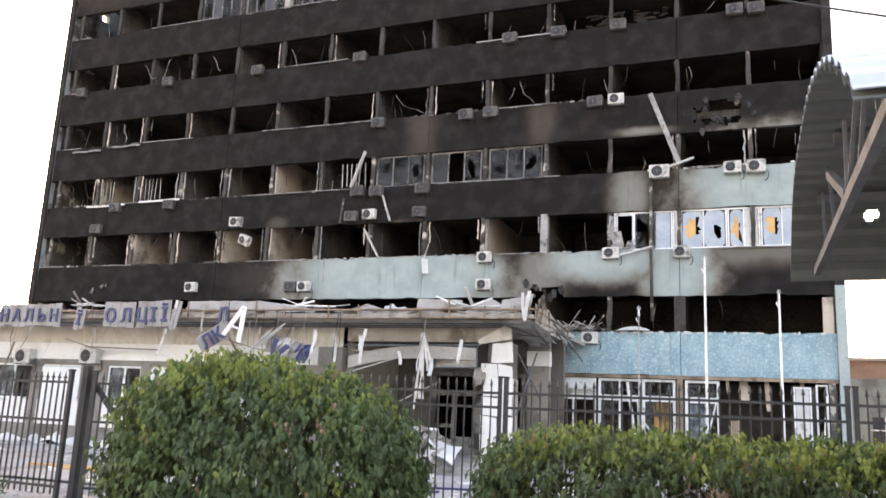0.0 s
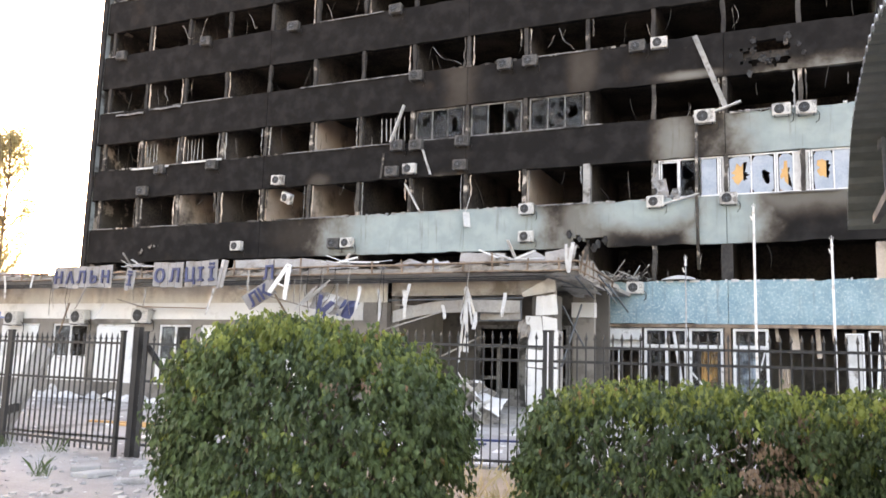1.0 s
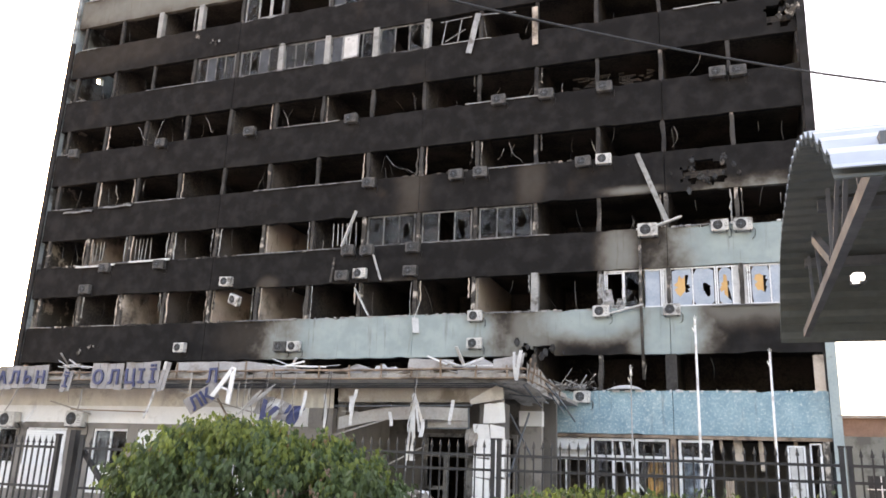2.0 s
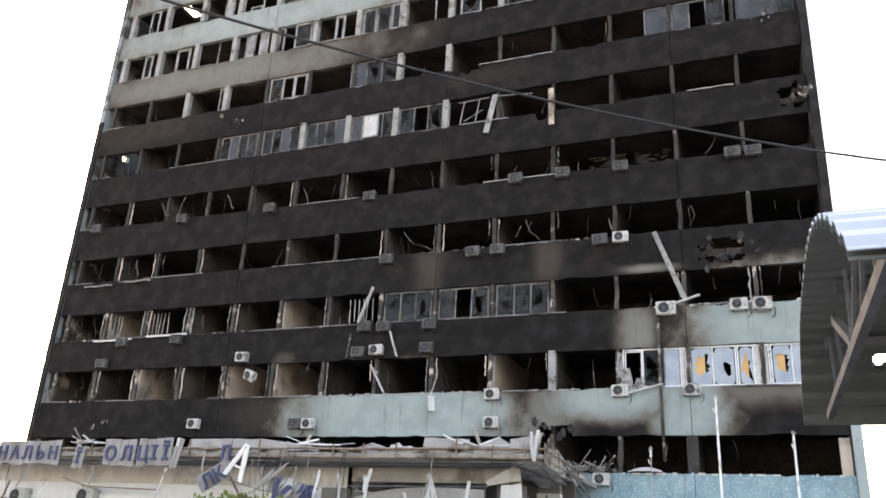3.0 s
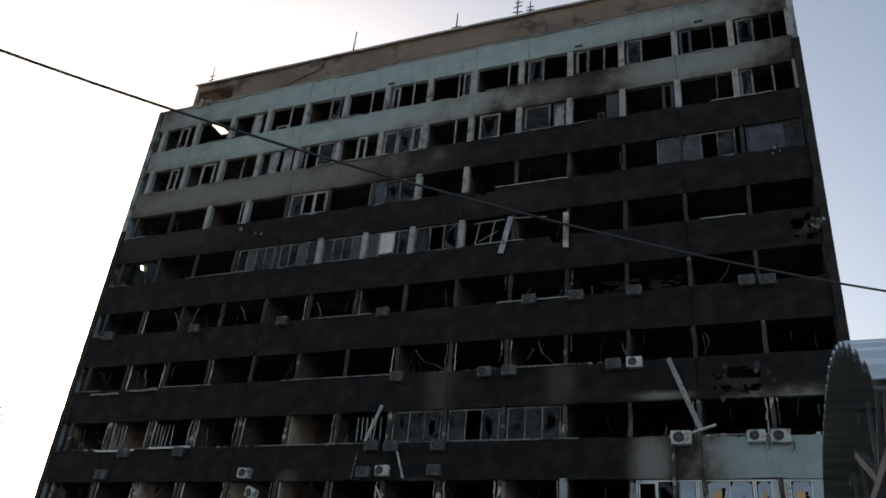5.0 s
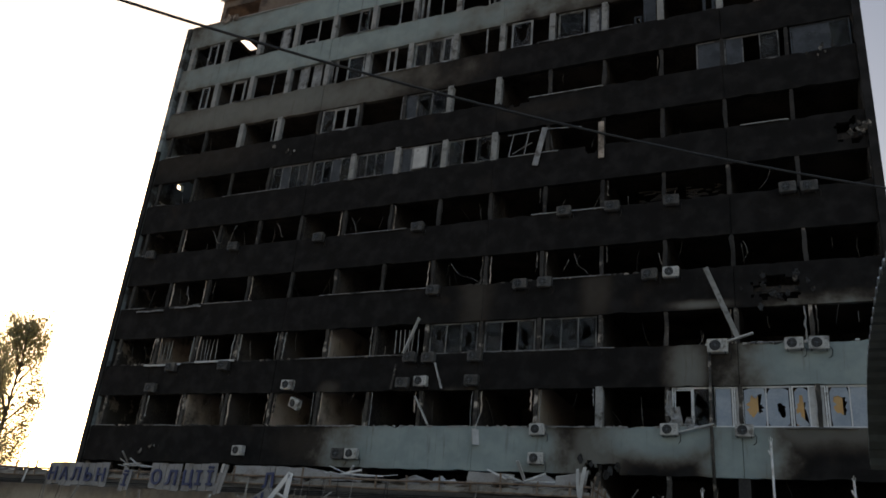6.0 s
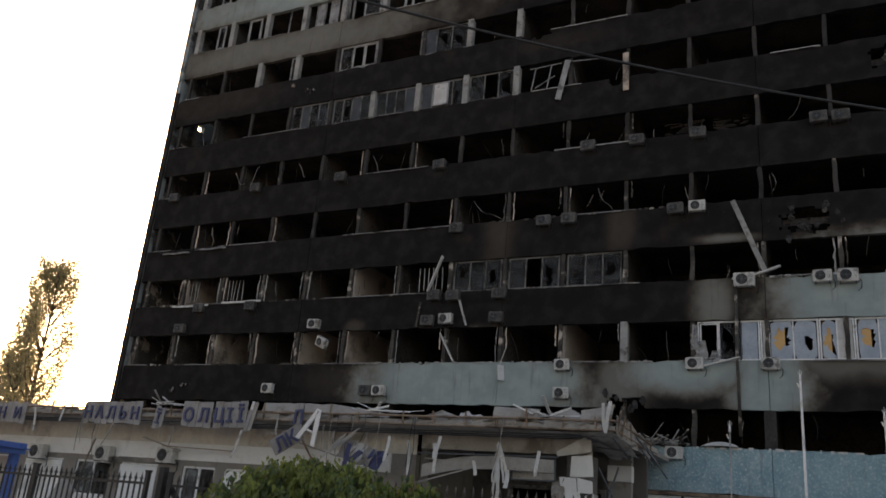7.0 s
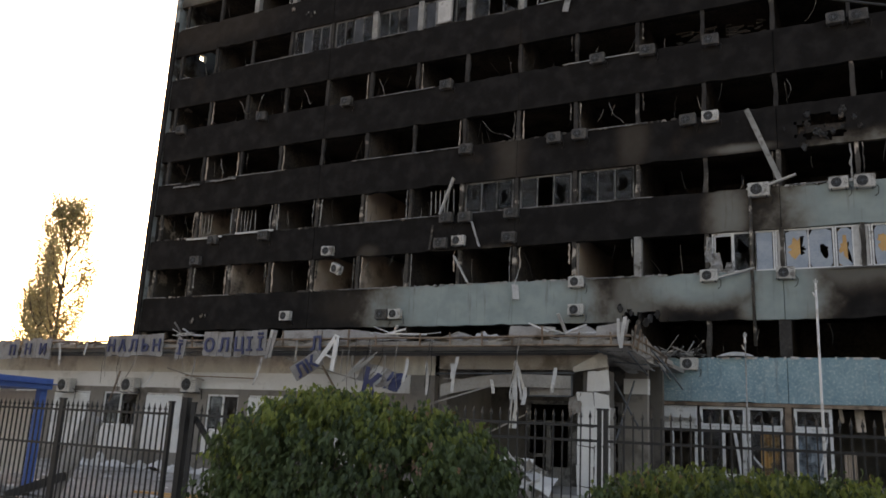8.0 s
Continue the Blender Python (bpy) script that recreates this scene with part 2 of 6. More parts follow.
M_SIGN = surface("silver_sign_backing", (0.23, 0.22, 0.215), (0.33, 0.315, 0.305), 14, 1.6, 0.6, 0.15, stain=(0.19, 0.16, 0.135), stain_scale=1.8)
M_LETTER = surface("dark_blue_letter", (0.025, 0.036, 0.1), (0.042, 0.058, 0.145), 14, 2, 0.5, 0.05)
M_IRON = surface("black_painted_iron", (0.012, 0.012, 0.013), (0.028, 0.026, 0.025), 40, 4, 0.55, 0.15)
M_POLE = surface("white_painted_pole", (0.7, 0.69, 0.67), (0.8, 0.79, 0.77), 30, 3, 0.45, 0.05, stain=(0.45, 0.4, 0.35), stain_scale=3)
M_BLUE = surface("blue_painted_metal", (0.03, 0.1, 0.34), (0.05, 0.145, 0.43), 20, 2, 0.5, 0.1)
# one roof sheet in two tones: shaded underside, then sky-lit top
M_CANOPY_SHADED = surface("shaded_grey_green_roofing", (0.1, 0.115, 0.11), (0.14, 0.155, 0.15), 14, 1.2, 0.75, 0.08)
M_CANOPY_SKYLIT = surface("skylit_roofing", (0.5, 0.55, 0.58), (0.6, 0.65, 0.68), 14, 1.5, 0.35, 0.05, metal=0.3)
M_TRUSS = surface("grey_painted_truss", (0.085, 0.095, 0.105), (0.14, 0.15, 0.16), 30, 3, 0.75, 0.1)
for m in (M_CANOPY_SHADED, M_TRUSS):
    m.node_tree.nodes["Principled BSDF"].inputs["Specular IOR Level"].default_value = 0.15
M_BARK = surface("grey_brown_bark", (0.09, 0.07, 0.055), (0.17, 0.14, 0.11), 30, 5, 0.9, 0.6)
M_CABLE = surface("black_cable", (0.012, 0.012, 0.012), (0.02, 0.02, 0.02), 30, 5, 0.6, 0.0)
M_BRICK = surface("brown_brick", (0.2, 0.125, 0.095), (0.28, 0.18, 0.14), 10, 1.0, 0.9, 0.3)
M_BRICK_SOOT = surface("sooty_brick", (0.024, 0.021, 0.02), (0.06, 0.047, 0.042), 12, 1.5, 0.9, 0.4, vary=0.7)
M_FAR = surface("grey_green_render", (0.15, 0.17, 0.16), (0.2, 0.22, 0.21), 12, 0.6, 0.9, 0.2, stain=(0.1, 0.11, 0.105))


def leaf_material(name, dark, light, dead=(0.2, 0.11, 0.05), dead_cut=0.985, share=0.3):
    m, nt, b = nodes_of(name)
    rnd = nt.nodes.new("ShaderNodeNewGeometry").outputs["Random Per Island"]
    pos = nt.nodes.new("ShaderNodeNewGeometry").outputs["Position"]
    col = mix(nt, rnd, dark, light)
    col = mix(nt, math_node(nt, "MULTIPLY", ramp(nt, noise_node(nt, pos, 1.6, 3), 0.4, 0.65), 0.45), col, tuple(1.5 * v for v in light))
    col = mix(nt, math_node(nt, "GREATER_THAN", rnd, dead_cut), col, dead)
    nt.links.new(col, b.inputs["Base Color"])
    b.inputs["Roughness"].default_value = 0.6
    tr = nt.nodes.new("ShaderNodeBsdfTranslucent")
    nt.links.new(mix(nt, 0.5, col, light), tr.inputs["Color"])
    mx = nt.nodes.new("ShaderNodeMixShader")
    mx.inputs[0].default_value = share
    nt.links.new(b.outputs[0], mx.inputs[1])
    nt.links.new(tr.outputs[0], mx.inputs[2])
    nt.links.new(mx.outputs[0], nt.nodes["Material Output"].inputs["Surface"])
    return m


M_LEAF = leaf_material("glossy_shrub_leaf", (0.025, 0.05, 0.022), (0.08, 0.122, 0.041), dead_cut=0.996, share=0.22)
# young growth, made paler so that its colour also carries the light on top
M_YOUNG_TOPLIT = leaf_material("young_toplit_leaf", (0.085, 0.127, 0.03), (0.205, 0.25, 0.062), share=0.4)
M_DEADLEAF = leaf_material("withered_leaf", (0.13, 0.085, 0.055), (0.28, 0.19, 0.13))
M_POPLAR = leaf_material("poplar_leaf", (0.2, 0.19, 0.11), (0.36, 0.33, 0.2), share=0.5)


def glass_material(name, tint, rough, dirt):
    m, nt, b = nodes_of(name)
    pos = nt.nodes.new("ShaderNodeNewGeometry").outputs["Position"]
    b.inputs["Base Color"].default_value = (*tint, 1)
    b.inputs["Roughness"].default_value = rough
    b.inputs["Transmission Weight"].default_value = 1.0
    b.inputs["IOR"].default_value = 1.1
    d = nt.nodes.new("ShaderNodeBsdfDiffuse")
    d.inputs["Color"].default_value = (0.1, 0.103, 0.107, 1)
    mx = nt.nodes.new("ShaderNodeMixShader")
    nt.links.new(math_node(nt, "MULTIPLY", ramp(nt, noise_node(nt, pos, 2.5, 5, 0.6), 0.3, 0.7), dirt), mx.inputs[0])
    nt.links.new(b.outputs[0], mx.inputs[1])
    nt.links.new(d.outputs[0], mx.inputs[2])
    nt.links.new(mx.outputs[0], nt.nodes["Material Output"].inputs["Surface"])
    return m


M_GLASS = glass_material("smoke_stained_glass", (0.85, 0.9, 0.92), 0.22, 0.5)


# ---- mesh helpers ----
def box(bm, x0, x1, y0, y1, z0, z1):
    v = [bm.verts.new((x, y, z)) for x in (x0, x1) for y in (y0, y1) for z in (z0, z1)]
    for f in ((0, 1, 3, 2), (4, 6, 7, 5), (0, 4, 5, 1), (2, 3, 7, 6), (0, 2, 6, 4), (1, 5, 7, 3)):
        bm.faces.new([v[i] for i in f])


def bar(bm, a, b, w, h=None, up=(0, 0, 1)):
    """A bar with a rectangular section from a to b."""
    a, b = Vector(a), Vector(b)
    d = (b - a).normalized()
    u = Vector(up)
    if abs(d.dot(u)) > 0.97:
        u = Vector((0, 1, 0))
    s = d.cross(u).normalized() * (w / 2)
    t = s.cross(d).normalized() * ((h or w) / 2)
    v = [bm.verts.new(p + i * s + j * t) for p in (a, b) for i, j in ((-1, -1), (1, -1), (1, 1), (-1, 1))]
    for f in ((3, 2, 1, 0), (4, 5, 6, 7), (0, 1, 5, 4), (1, 2, 6, 5), (2, 3, 7, 6), (3, 0, 4, 7)):
        bm.faces.new([v[i] for i in f])


def tube(bm, pts, radii, sides=8, close=True):
    rings = []
    for i, p in enumerate(pts):
        p = Vector(p)
        d = (Vector(pts[min(i + 1, len(pts) - 1)]) - Vector(pts[max(i - 1, 0)])).normalized()
        u = Vector((0, 0, 1)) if abs(d.z) < 0.9 else Vector((1, 0, 0))
        s = d.cross(u).normalized()
        t = s.cross(d)
        r = radii[i] if isinstance(radii, (list, tuple)) else radii
        rings.append([bm.verts.new(p + r * (math.cos(k * 2 * math.pi / sides) * s + math.sin(k * 2 * math.pi / sides) * t)) for k in range(sides)])
    for a, b in zip(rings, rings[1:]):
        for k in range(sides):
            f = bm.faces.new((a[k], a[(k + 1) % sides], b[(k + 1) % sides], b[k]))
            f.smooth = True
    if close:
        bm.faces.new(rings[0])
        bm.faces.new(rings[-1][::-1])


def sheet(bm, grid, thick=0.006):
    """A bent sheet from a grid of points, with thickness."""
    lay = []
    for off in (0, thick):
        lay.append([[bm.verts.new((p[0], p[1] + off, p[2] - off)) for p in row] for row in grid])
    n, m = len(grid), len(grid[0])
    for i in range(n - 1):
        for j in range(m - 1):
            a, b = lay
            bm.faces.new((a[i][j], a[i][j + 1], a[i + 1][j + 1], a[i + 1][j]))
            bm.faces.new((b[i][j], b[i + 1][j], b[i + 1][j + 1], b[i][j + 1]))
    edge = [(i, 0) for i in range(n)] + [(n - 1, j) for j in range(1, m)] + [(i, m - 1) for i in range(n - 2, -1, -1)] + [(0, j) for j in range(m - 2, 0, -1)]
    for (i, j), (k, l) in zip(edge, edge[1:] + edge[:1]):
        bm.faces.new((lay[0][i][j], lay[0][k][l], lay[1][k][l], lay[1][i][j]))


def mesh_of(name, bm, material):
    bmesh.ops.recalc_face_normals(bm, faces=bm.faces)
    me = bpy.data.meshes.new(name)
    bm.to_mesh(me)
    bm.free()
    me.materials.append(material)
    return me


def part(name, bm, material, parent=None, label=""):
    ob = new(name, bm if isinstance(bm, bpy.types.Mesh) else mesh_of(name, bm, material))
    ob.parent = parent
    if label:
        ob["label"] = label
    return ob


def piece(name, boxes, material, parent=None, label=""):
    bm = bmesh.new()
    for b in boxes:
        box(bm, *b)
    return part(name, bm, material, parent, label)


def empty(name, x=0.0, y=0.0, z=0.0):
    e = new(name)
    e.location = (x, y, z)
    e.empty_display_size = 0.2
    return e


def text_mesh(word, size, depth):
    cu = bpy.data.curves.new("letters", "FONT")
    cu.body, cu.size, cu.extrude, cu.align_x = word, size, depth, "CENTER"
    cu.offset = size * 0.02
    tmp = bpy.data.objects.new("letters_tmp", cu)
    scene.collection.objects.link(tmp)
    me = bpy.data.meshes.new_from_object(tmp.evaluated_get(bpy.context.evaluated_depsgraph_get()))
    bpy.data.objects.remove(tmp)
    return me


rng = random.Random(7)
# ---- ground ----
def rolling_ground():
    bm = bmesh.new()
    n = 60
    xs = sorted([-3000, -800, -250, -120] + [-70 + i * 100 / n for i in range(n + 1)] + [60, 120, 250, 800, 3000])
    ys = sorted([-3000, -800, -250, -100] + [-45 + i * 60 / n for i in range(n + 1)] + [40, 100, 250, 800, 3000])
    rows = [[bm.verts.new((x, y, 0.02 * noise.noise((x * 0.7, y * 0.7, 3)) - 0.02)) for x in xs] for y in ys]
    for a, b in zip(rows, rows[1:]):
        for i in range(len(xs) - 1):
            bm.faces.new((a[i], a[i + 1], b[i + 1], b[i]))
    return part("ground", bm, M_ASPHALT)


tagged(rolling_ground(), "dusty grey asphalt and dirt ground strewn with grit", "ground", kind="structure")

# ---- tower ----
H, B, X0, SILL0, HEADS = 3.3, 2.739, 1.805, 5.16, (1.42, 1.6, 1.48, 1.42, 1.45, 1.5, 1.52, 1.66, 1.7)
XL, XR, DEEP = -34.7, 4.85, 14.0
SILLS = [SILL0 + H * k for k in range(9)]
TOP = 34.95
tower = tagged(empty("office_tower", -15, 0, 0), "burnt-out ten-storey office tower with sooty teal panels and broken windows", "building")


def tpart(name, bm, mat, label=""):
    ob = part(name, bm, mat, tower, label)
    ob.matrix_parent_inverse = Matrix.Translation((15, 0, 0))
    return ob


def tpiece(name, boxes, mat, label=""):
    bm = bmesh.new()
    for b in boxes:
        box(bm, *b)
    return tpart(name, bm, mat, label)


HOLES = [(0.65, 14.05, 0.85, 0.5), (-6.3, 6.72, 0.75, 0.36), (-11.0, 24.95, 0.9, 0.34), (3.9, 20.75, 0.5, 0.55), (-6.9, 21.5, 0.3, 0.2)]


def ragged_panel(x0, x1, z0, z1, rough_top=0.03, rough_bot=0.02, seed=0, y0=0.0, thick=0.24):
    """A facade panel with chipped upper and lower edges, torn through where a hole lies on it."""
    bm = bmesh.new()
    mine = [h for h in HOLES if x0 - h[2] < h[0] < x1 + h[2] and z0 - h[3] < h[1] < z1 + h[3]]
    n, m = max(2, int((x1 - x0) / (0.1 if mine else 0.22))), 14 if mine else 1
    grid = []
    for i in range(n + 1):
        x = x0 + (x1 - x0) * i / n
        dt = max(0.0, noise.noise((x * 2.1, seed * 7.3, 0.5)) - 0.1) * rough_top * 2
        db = max(0.0, noise.noise((x * 1.7, seed * 3.1, 9.5)) - 0.1) * rough_bot * 2
        grid.append([[bm.verts.new((x, y, z0 + db + (z1 - dt - z0 - db) * q / m)) for q in range(m + 1)] for y in (y0, y0 + thick)])

    def whole(i, q):
        if not (0 <= i < n and 0 <= q < m):
            return False
        c = (grid[i][0][q].co + grid[i + 1][0][q + 1].co) / 2
        return all(math.hypot((c.x - hx) / rx, (c.z - hz) / rz) + 0.7 * noise.noise((c.x * 3.3, c.z * 3.3, hx)) > 1 for hx, hz, rx, rz in mine)

    for i in range(n):
        for q in range(m):
            if not whole(i, q):
                continue
            f, g = [[grid[i][y][q], grid[i + 1][y][q], grid[i + 1][y][q + 1], grid[i][y][q + 1]] for y in (0, 1)]
            bm.faces.new(f)
            bm.faces.new(g[::-1])
            for e, (di, dq) in enumerate(((0, -1), (1, 0), (0, 1), (-1, 0))):
                if not whole(i + di, q + dq):
                    bm.faces.new((f[e], g[e], g[(e + 1) % 4], f[(e + 1) % 4]))
    return bm


JOINTS = [XL + 0.32, X0 - 12 * B, X0 - 9 * B, X0 - 5 * B, X0 - B, XR - 0.32]
BANDS = [(3.5, SILL0)] + [(SILLS[k - 1] + HEADS[k - 1], SILLS[k]) for k in range(1, 9)] + [(SILLS[8] + HEADS[8], TOP)]
for k, (z0, z1) in enumerate(BANDS):
    for i, (a, b) in enumerate(zip(JOINTS, JOINTS[1:])):
        if k == 0 and b < -12:
            continue
        tpart("spandrel_panel", ragged_panel(a + 0.012, b - 0.012, z0, z1, 0.09 if k < 9 else 0.02, 0.05, k * 10 + i, -0.015 * (i % 2)), M_MOSAIC if k == 0 else M_PANEL,
              "blue mosaic panel" if k == 0 else "teal panel blackened by soot" if k < 8 else "faded teal panel")
        # window ledge flashing
        if 0 < k and rng.random() < 0.75:
            bm = bmesh.new()
            s = a + rng.uniform(0.05, 0.3) * (b - a)
            e = s + rng.uniform(0.2, 0.6) * (b - a)
            m = 6
            sheet(bm, [[(s + (e - s) * i / m, yy, z1 + 0.012 + dz + 0.03 * noise.noise((i * 0.9, k, i))) for yy, dz in ((0.1, 0.0), (-0.07, -0.01), (-0.08, -0.06))] for i in range(m + 1)], 0.005)
            tpart("window_ledge", bm, M_PVC_DARK if rng.random() < 0.75 else M_COLUMN_LIGHT, "buckled sheet-metal window ledge")
FLOORS = [s - 0.9 for s in SILLS]
for k, z in enumerate(FLOORS):
    bm = bmesh.new()
    x_from = XL + 0.33
    box(bm, (X0 - 12.6 * B) if k == 6 else x_from, XR - 0.33, 0.26, DEEP - 0.2, z - 0.28, z)
    tpart("floor_slab", bm, M_INSIDE)
tpiece("roof_slab", [(XL + 0.33, -31.2, 0.26, DEEP - 0.2, 33.9, 34.2), (-30.3, XR - 0.33, 0.26, DEEP - 0.2, 33.9, 34.2), (-31.2, -30.3, 2.3, DEEP - 0.2, 33.9, 34.2), (-31.2, -30.3, 0.26, 0.9, 33.9, 34.2)], M_SOOT)
# end walls, with a pale corner rib
tpiece("end_wall", [(XR - 0.3, XR, 0.0, DEEP, 0.0, TOP)], M_SIDE)
tpiece("end_wall", [(XL, XL + 0.3, 2.9, DEEP, 0.0, TOP), (XL, XL + 0.3, 0.0, 2.9, 0.0, 23.95), (XL, XL + 0.3, 0.0, 2.9, 24.4, TOP), (XL, XL + 0.3, 0.0, 1.95, 23.95, 24.4), (XL, XL + 0.3, 2.5, 2.9, 23.95, 24.4)], M_SIDE)
tpiece("corner_rib", [(XR - 0.32, XR + 0.02, -0.16, -0.004, 0.0, 6.9)], M_RIB, "faded teal corner rib")
tpiece("corner_rib", [(XR - 0.32, XR + 0.02, -0.16, -0.004, 6.905, 31.2)], M_SOOT, "blackened concrete corner rib")
tpiece("corner_rib", [(XL - 0.02, XL + 0.3, -0.12, -0.004, 0.0, 25.5)], M_SOOT, "blackened concrete corner rib")
tpiece("corner_rib", [(XL - 0.02, XL + 0.3, -0.12, -0.004, 25.505, TOP)], M_SIDE, "grey concrete corner rib")
tpiece("wall_lining", [(XL + 0.305, XL + 0.325, 0.27, 5.9, 5.2, 22.5)], M_COLUMN, "scorched plaster lining")
tpiece("rear_wall", [(XL + 0.32, XR - 0.32, DEEP - 0.18, DEEP, 0.0, TOP)], M_INSIDE)
# columns
for k in range(9):
    z0, z1 = SILLS[k], SILLS[k] + HEADS[k]
    for j in range(-1, 14):
        x = X0 - j * B
        if k == 0 and (x < -9 or j in (0,)):
            continue
        if k == 0 and j == 1:
            tpiece("column", [(-1.16, -0.74, 0.03, 0.25, SILL0, SILL0 + HEADS[0])], M_COLUMN_BURNT, "wide scorched column")
            continue
        light = (k >= 7) or (k == 6 and j in (5, 6, 10, 11)) or (k == 5 and j in (5, 6, 7, 8)) or (k == 1 and j in (3,))
        w = 0.3 if light else 0.21
        bm = bmesh.new()
        n = 7
        cols = []
        for i in range(n + 1):
            z = z0 - 0.05 + (z1 - z0 + 0.1) * i / n
            r = w / 2 * (1 if light else 0.8 + 0.35 * noise.noise((x, z * 2.2, k)))
            sx = 0.0 if light else 0.04 * noise.noise((z * 1.5, x, 4))
            cols.append([bm.verts.new((x + sx + a * r, 0.12 + b * r, z)) for a, b in ((-1, -1), (1, -1), (1, 1), (-1, 1))])
        for a, b in zip(cols, cols[1:]):
            for q in range(4):
                bm.faces.new((a[q], a[(q + 1) % 4], b[(q + 1) % 4], b[q]))
        bm.faces.new(cols[0][::-1])
        bm.faces.new(cols[-1])
        tpart("column", bm, M_COLUMN_LIGHT if light else M_COLUMN if k < 3 else M_COLUMN_BURNT)
tpiece("column", [(4.1, 4.46, 0.05, 0.24, SILL0, SILL0 + HEADS[0] - 0.1)], M_PLASTER, "scorched plaster pier")
# inner partitions and corridor walls
for k in range(9):
    z0, z1 = FLOORS[k] + 0.003, FLOORS[k] + H - 0.285
    for j in range(0, 13):
        x = X0 - j * B
        if (j + k) % 2 or (k == 1 and j in (3, 5, 6, 7, 8, 9, 11)) or (k == 2 and j in (8, 10, 12)):
            plaster = (k == 1 and j in (4, 8, 9, 11)) or (k == 2 and j in (8, 12)) or (k == 7 and j in (3, 7)) or (k == 8 and j in (8,))
            tpiece("partition", [(x - 0.06, x + 0.06, 0.33, 5.9, z0, z1)], M_PLASTER if plaster else M_INSIDE, "scorched plaster partition" if plaster else "")
    tpiece("corridor_wall", [(XL + 2.2 if k in (5, 8) else XL + 0.32, XR - 0.32, 5.92, 6.08, z0, z1)], M_INSIDE)
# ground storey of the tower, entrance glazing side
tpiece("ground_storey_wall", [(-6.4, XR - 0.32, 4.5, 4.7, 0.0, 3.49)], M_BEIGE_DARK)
tpiece("plinth", [(-6.3, XR - 0.33, -0.03, 0.22, 0.0, 0.75)], M_BEIGE, "grey rendered plinth")
tpiece("lintel", [(-6.2, XR - 0.33, -0.03, 0.2, 3.36, 3.485)], M_RUST, "rust-stained lintel")
for x in (-6.2, -0.98, 4.3):
    tpiece("column", [(x - 0.11, x + 0.11, 0.0, 0.2, 0.75, 3.36)], M_RUST if x < 4 else M_COLUMN)
# stair shed on the roof
tpiece("roof_shed", [(-30.2, 3.6, 1.2, 8.0, 34.25, 38.05), (-33.4, -30.2, 1.2, 8.0, 37.4, 38.05), (-33.4, -33.1, 1.2, 1.5, 34.25, 37.4)], M_ROOFSHED, "rust-brown burnt technical storey on the roof")
bm = bmesh.new()
sheet(bm, [[(-33.6 + 37.4 * i / 40, yy, 38.08 + dz + 0.05 * noise.noise((i * 0.5, 2, 1))) for yy, dz in ((1.6, 0.05), (1.05, 0.03), (1.0, -0.16 - 0.1 * max(0, noise.noise((i * 0.31, 5, 5)))))] for i in range(41)], 0.01)
tpart("roof_flashing", bm, M_SHEET, "bent roof edge flashing")
bm = bmesh.new()
for i in range(20):
    bar(bm, (-20 + i * 1.25, 0.12, TOP), (-20 + i * 1.25, 0.12, TOP + 0.3), 0.03)
bar(bm, (-20.3, 0.12, TOP + 0.3), (4.3, 0.12, TOP + 0.3), 0.035)
tpart("roof_rail", bm, M_TRUSS, "thin grey roof railing")
tpiece("parapet_cap", [(XL, XR, -0.05, 0.3, TOP, TOP + 0.06)], M_SHEET)


# ---- window units in the tower ----
def shard_pane(x0, x1, z0, z1, y, seed, hole):
    """A broken pane: a sheet of glass with a jagged hole."""
    r = random.Random(seed)
    cx, cz = (x0 + x1) / 2 + r.uniform(-0.1, 0.1) * (x1 - x0), (z0 + z1) / 2 + r.uniform(-0.15, 0.15) * (z1 - z0)
    n = 26
    bm = bmesh.new()
    outer, inner = [], []
    for i in range(n):
        a = 2 * math.pi * i / n
        c, s = math.cos(a), math.sin(a)
        k = min((x1 - cx if c > 0 else cx - x0) / max(1e-4, abs(c)), (z1 - cz if s > 0 else cz - z0) / max(1e-4, abs(s)))
        outer.append((cx + c * k, cz + s * k))
        f = hole * min(1.0, max(0.15, 0.62 + 0.55 * noise.noise((c * 1.3 + seed, s * 1.3, seed * 0.37)) + r.choice((-0.17, -0.06, 0.0, 0.06, 0.17))))
        inner.append((cx + c * k * f, cz + s * k * f))
    layers = [[[bm.verts.new((p[0], y + d, p[1])) for p in ring] for ring in (outer, inner)] for d in (0, 0.006)]
    for i in range(n):
        j = (i + 1) % n
        bm.faces.new((layers[0][0][i], layers[0][0][j], layers[0][1][j], layers[0][1][i]))
        bm.faces.new((layers[1][0][i], layers[1][1][i], layers[1][1][j], layers[1][0][j]))
        bm.faces.new((layers[0][1][i], layers[0][1][j], layers[1][1][j], layers[1][1][i]))
    return bm


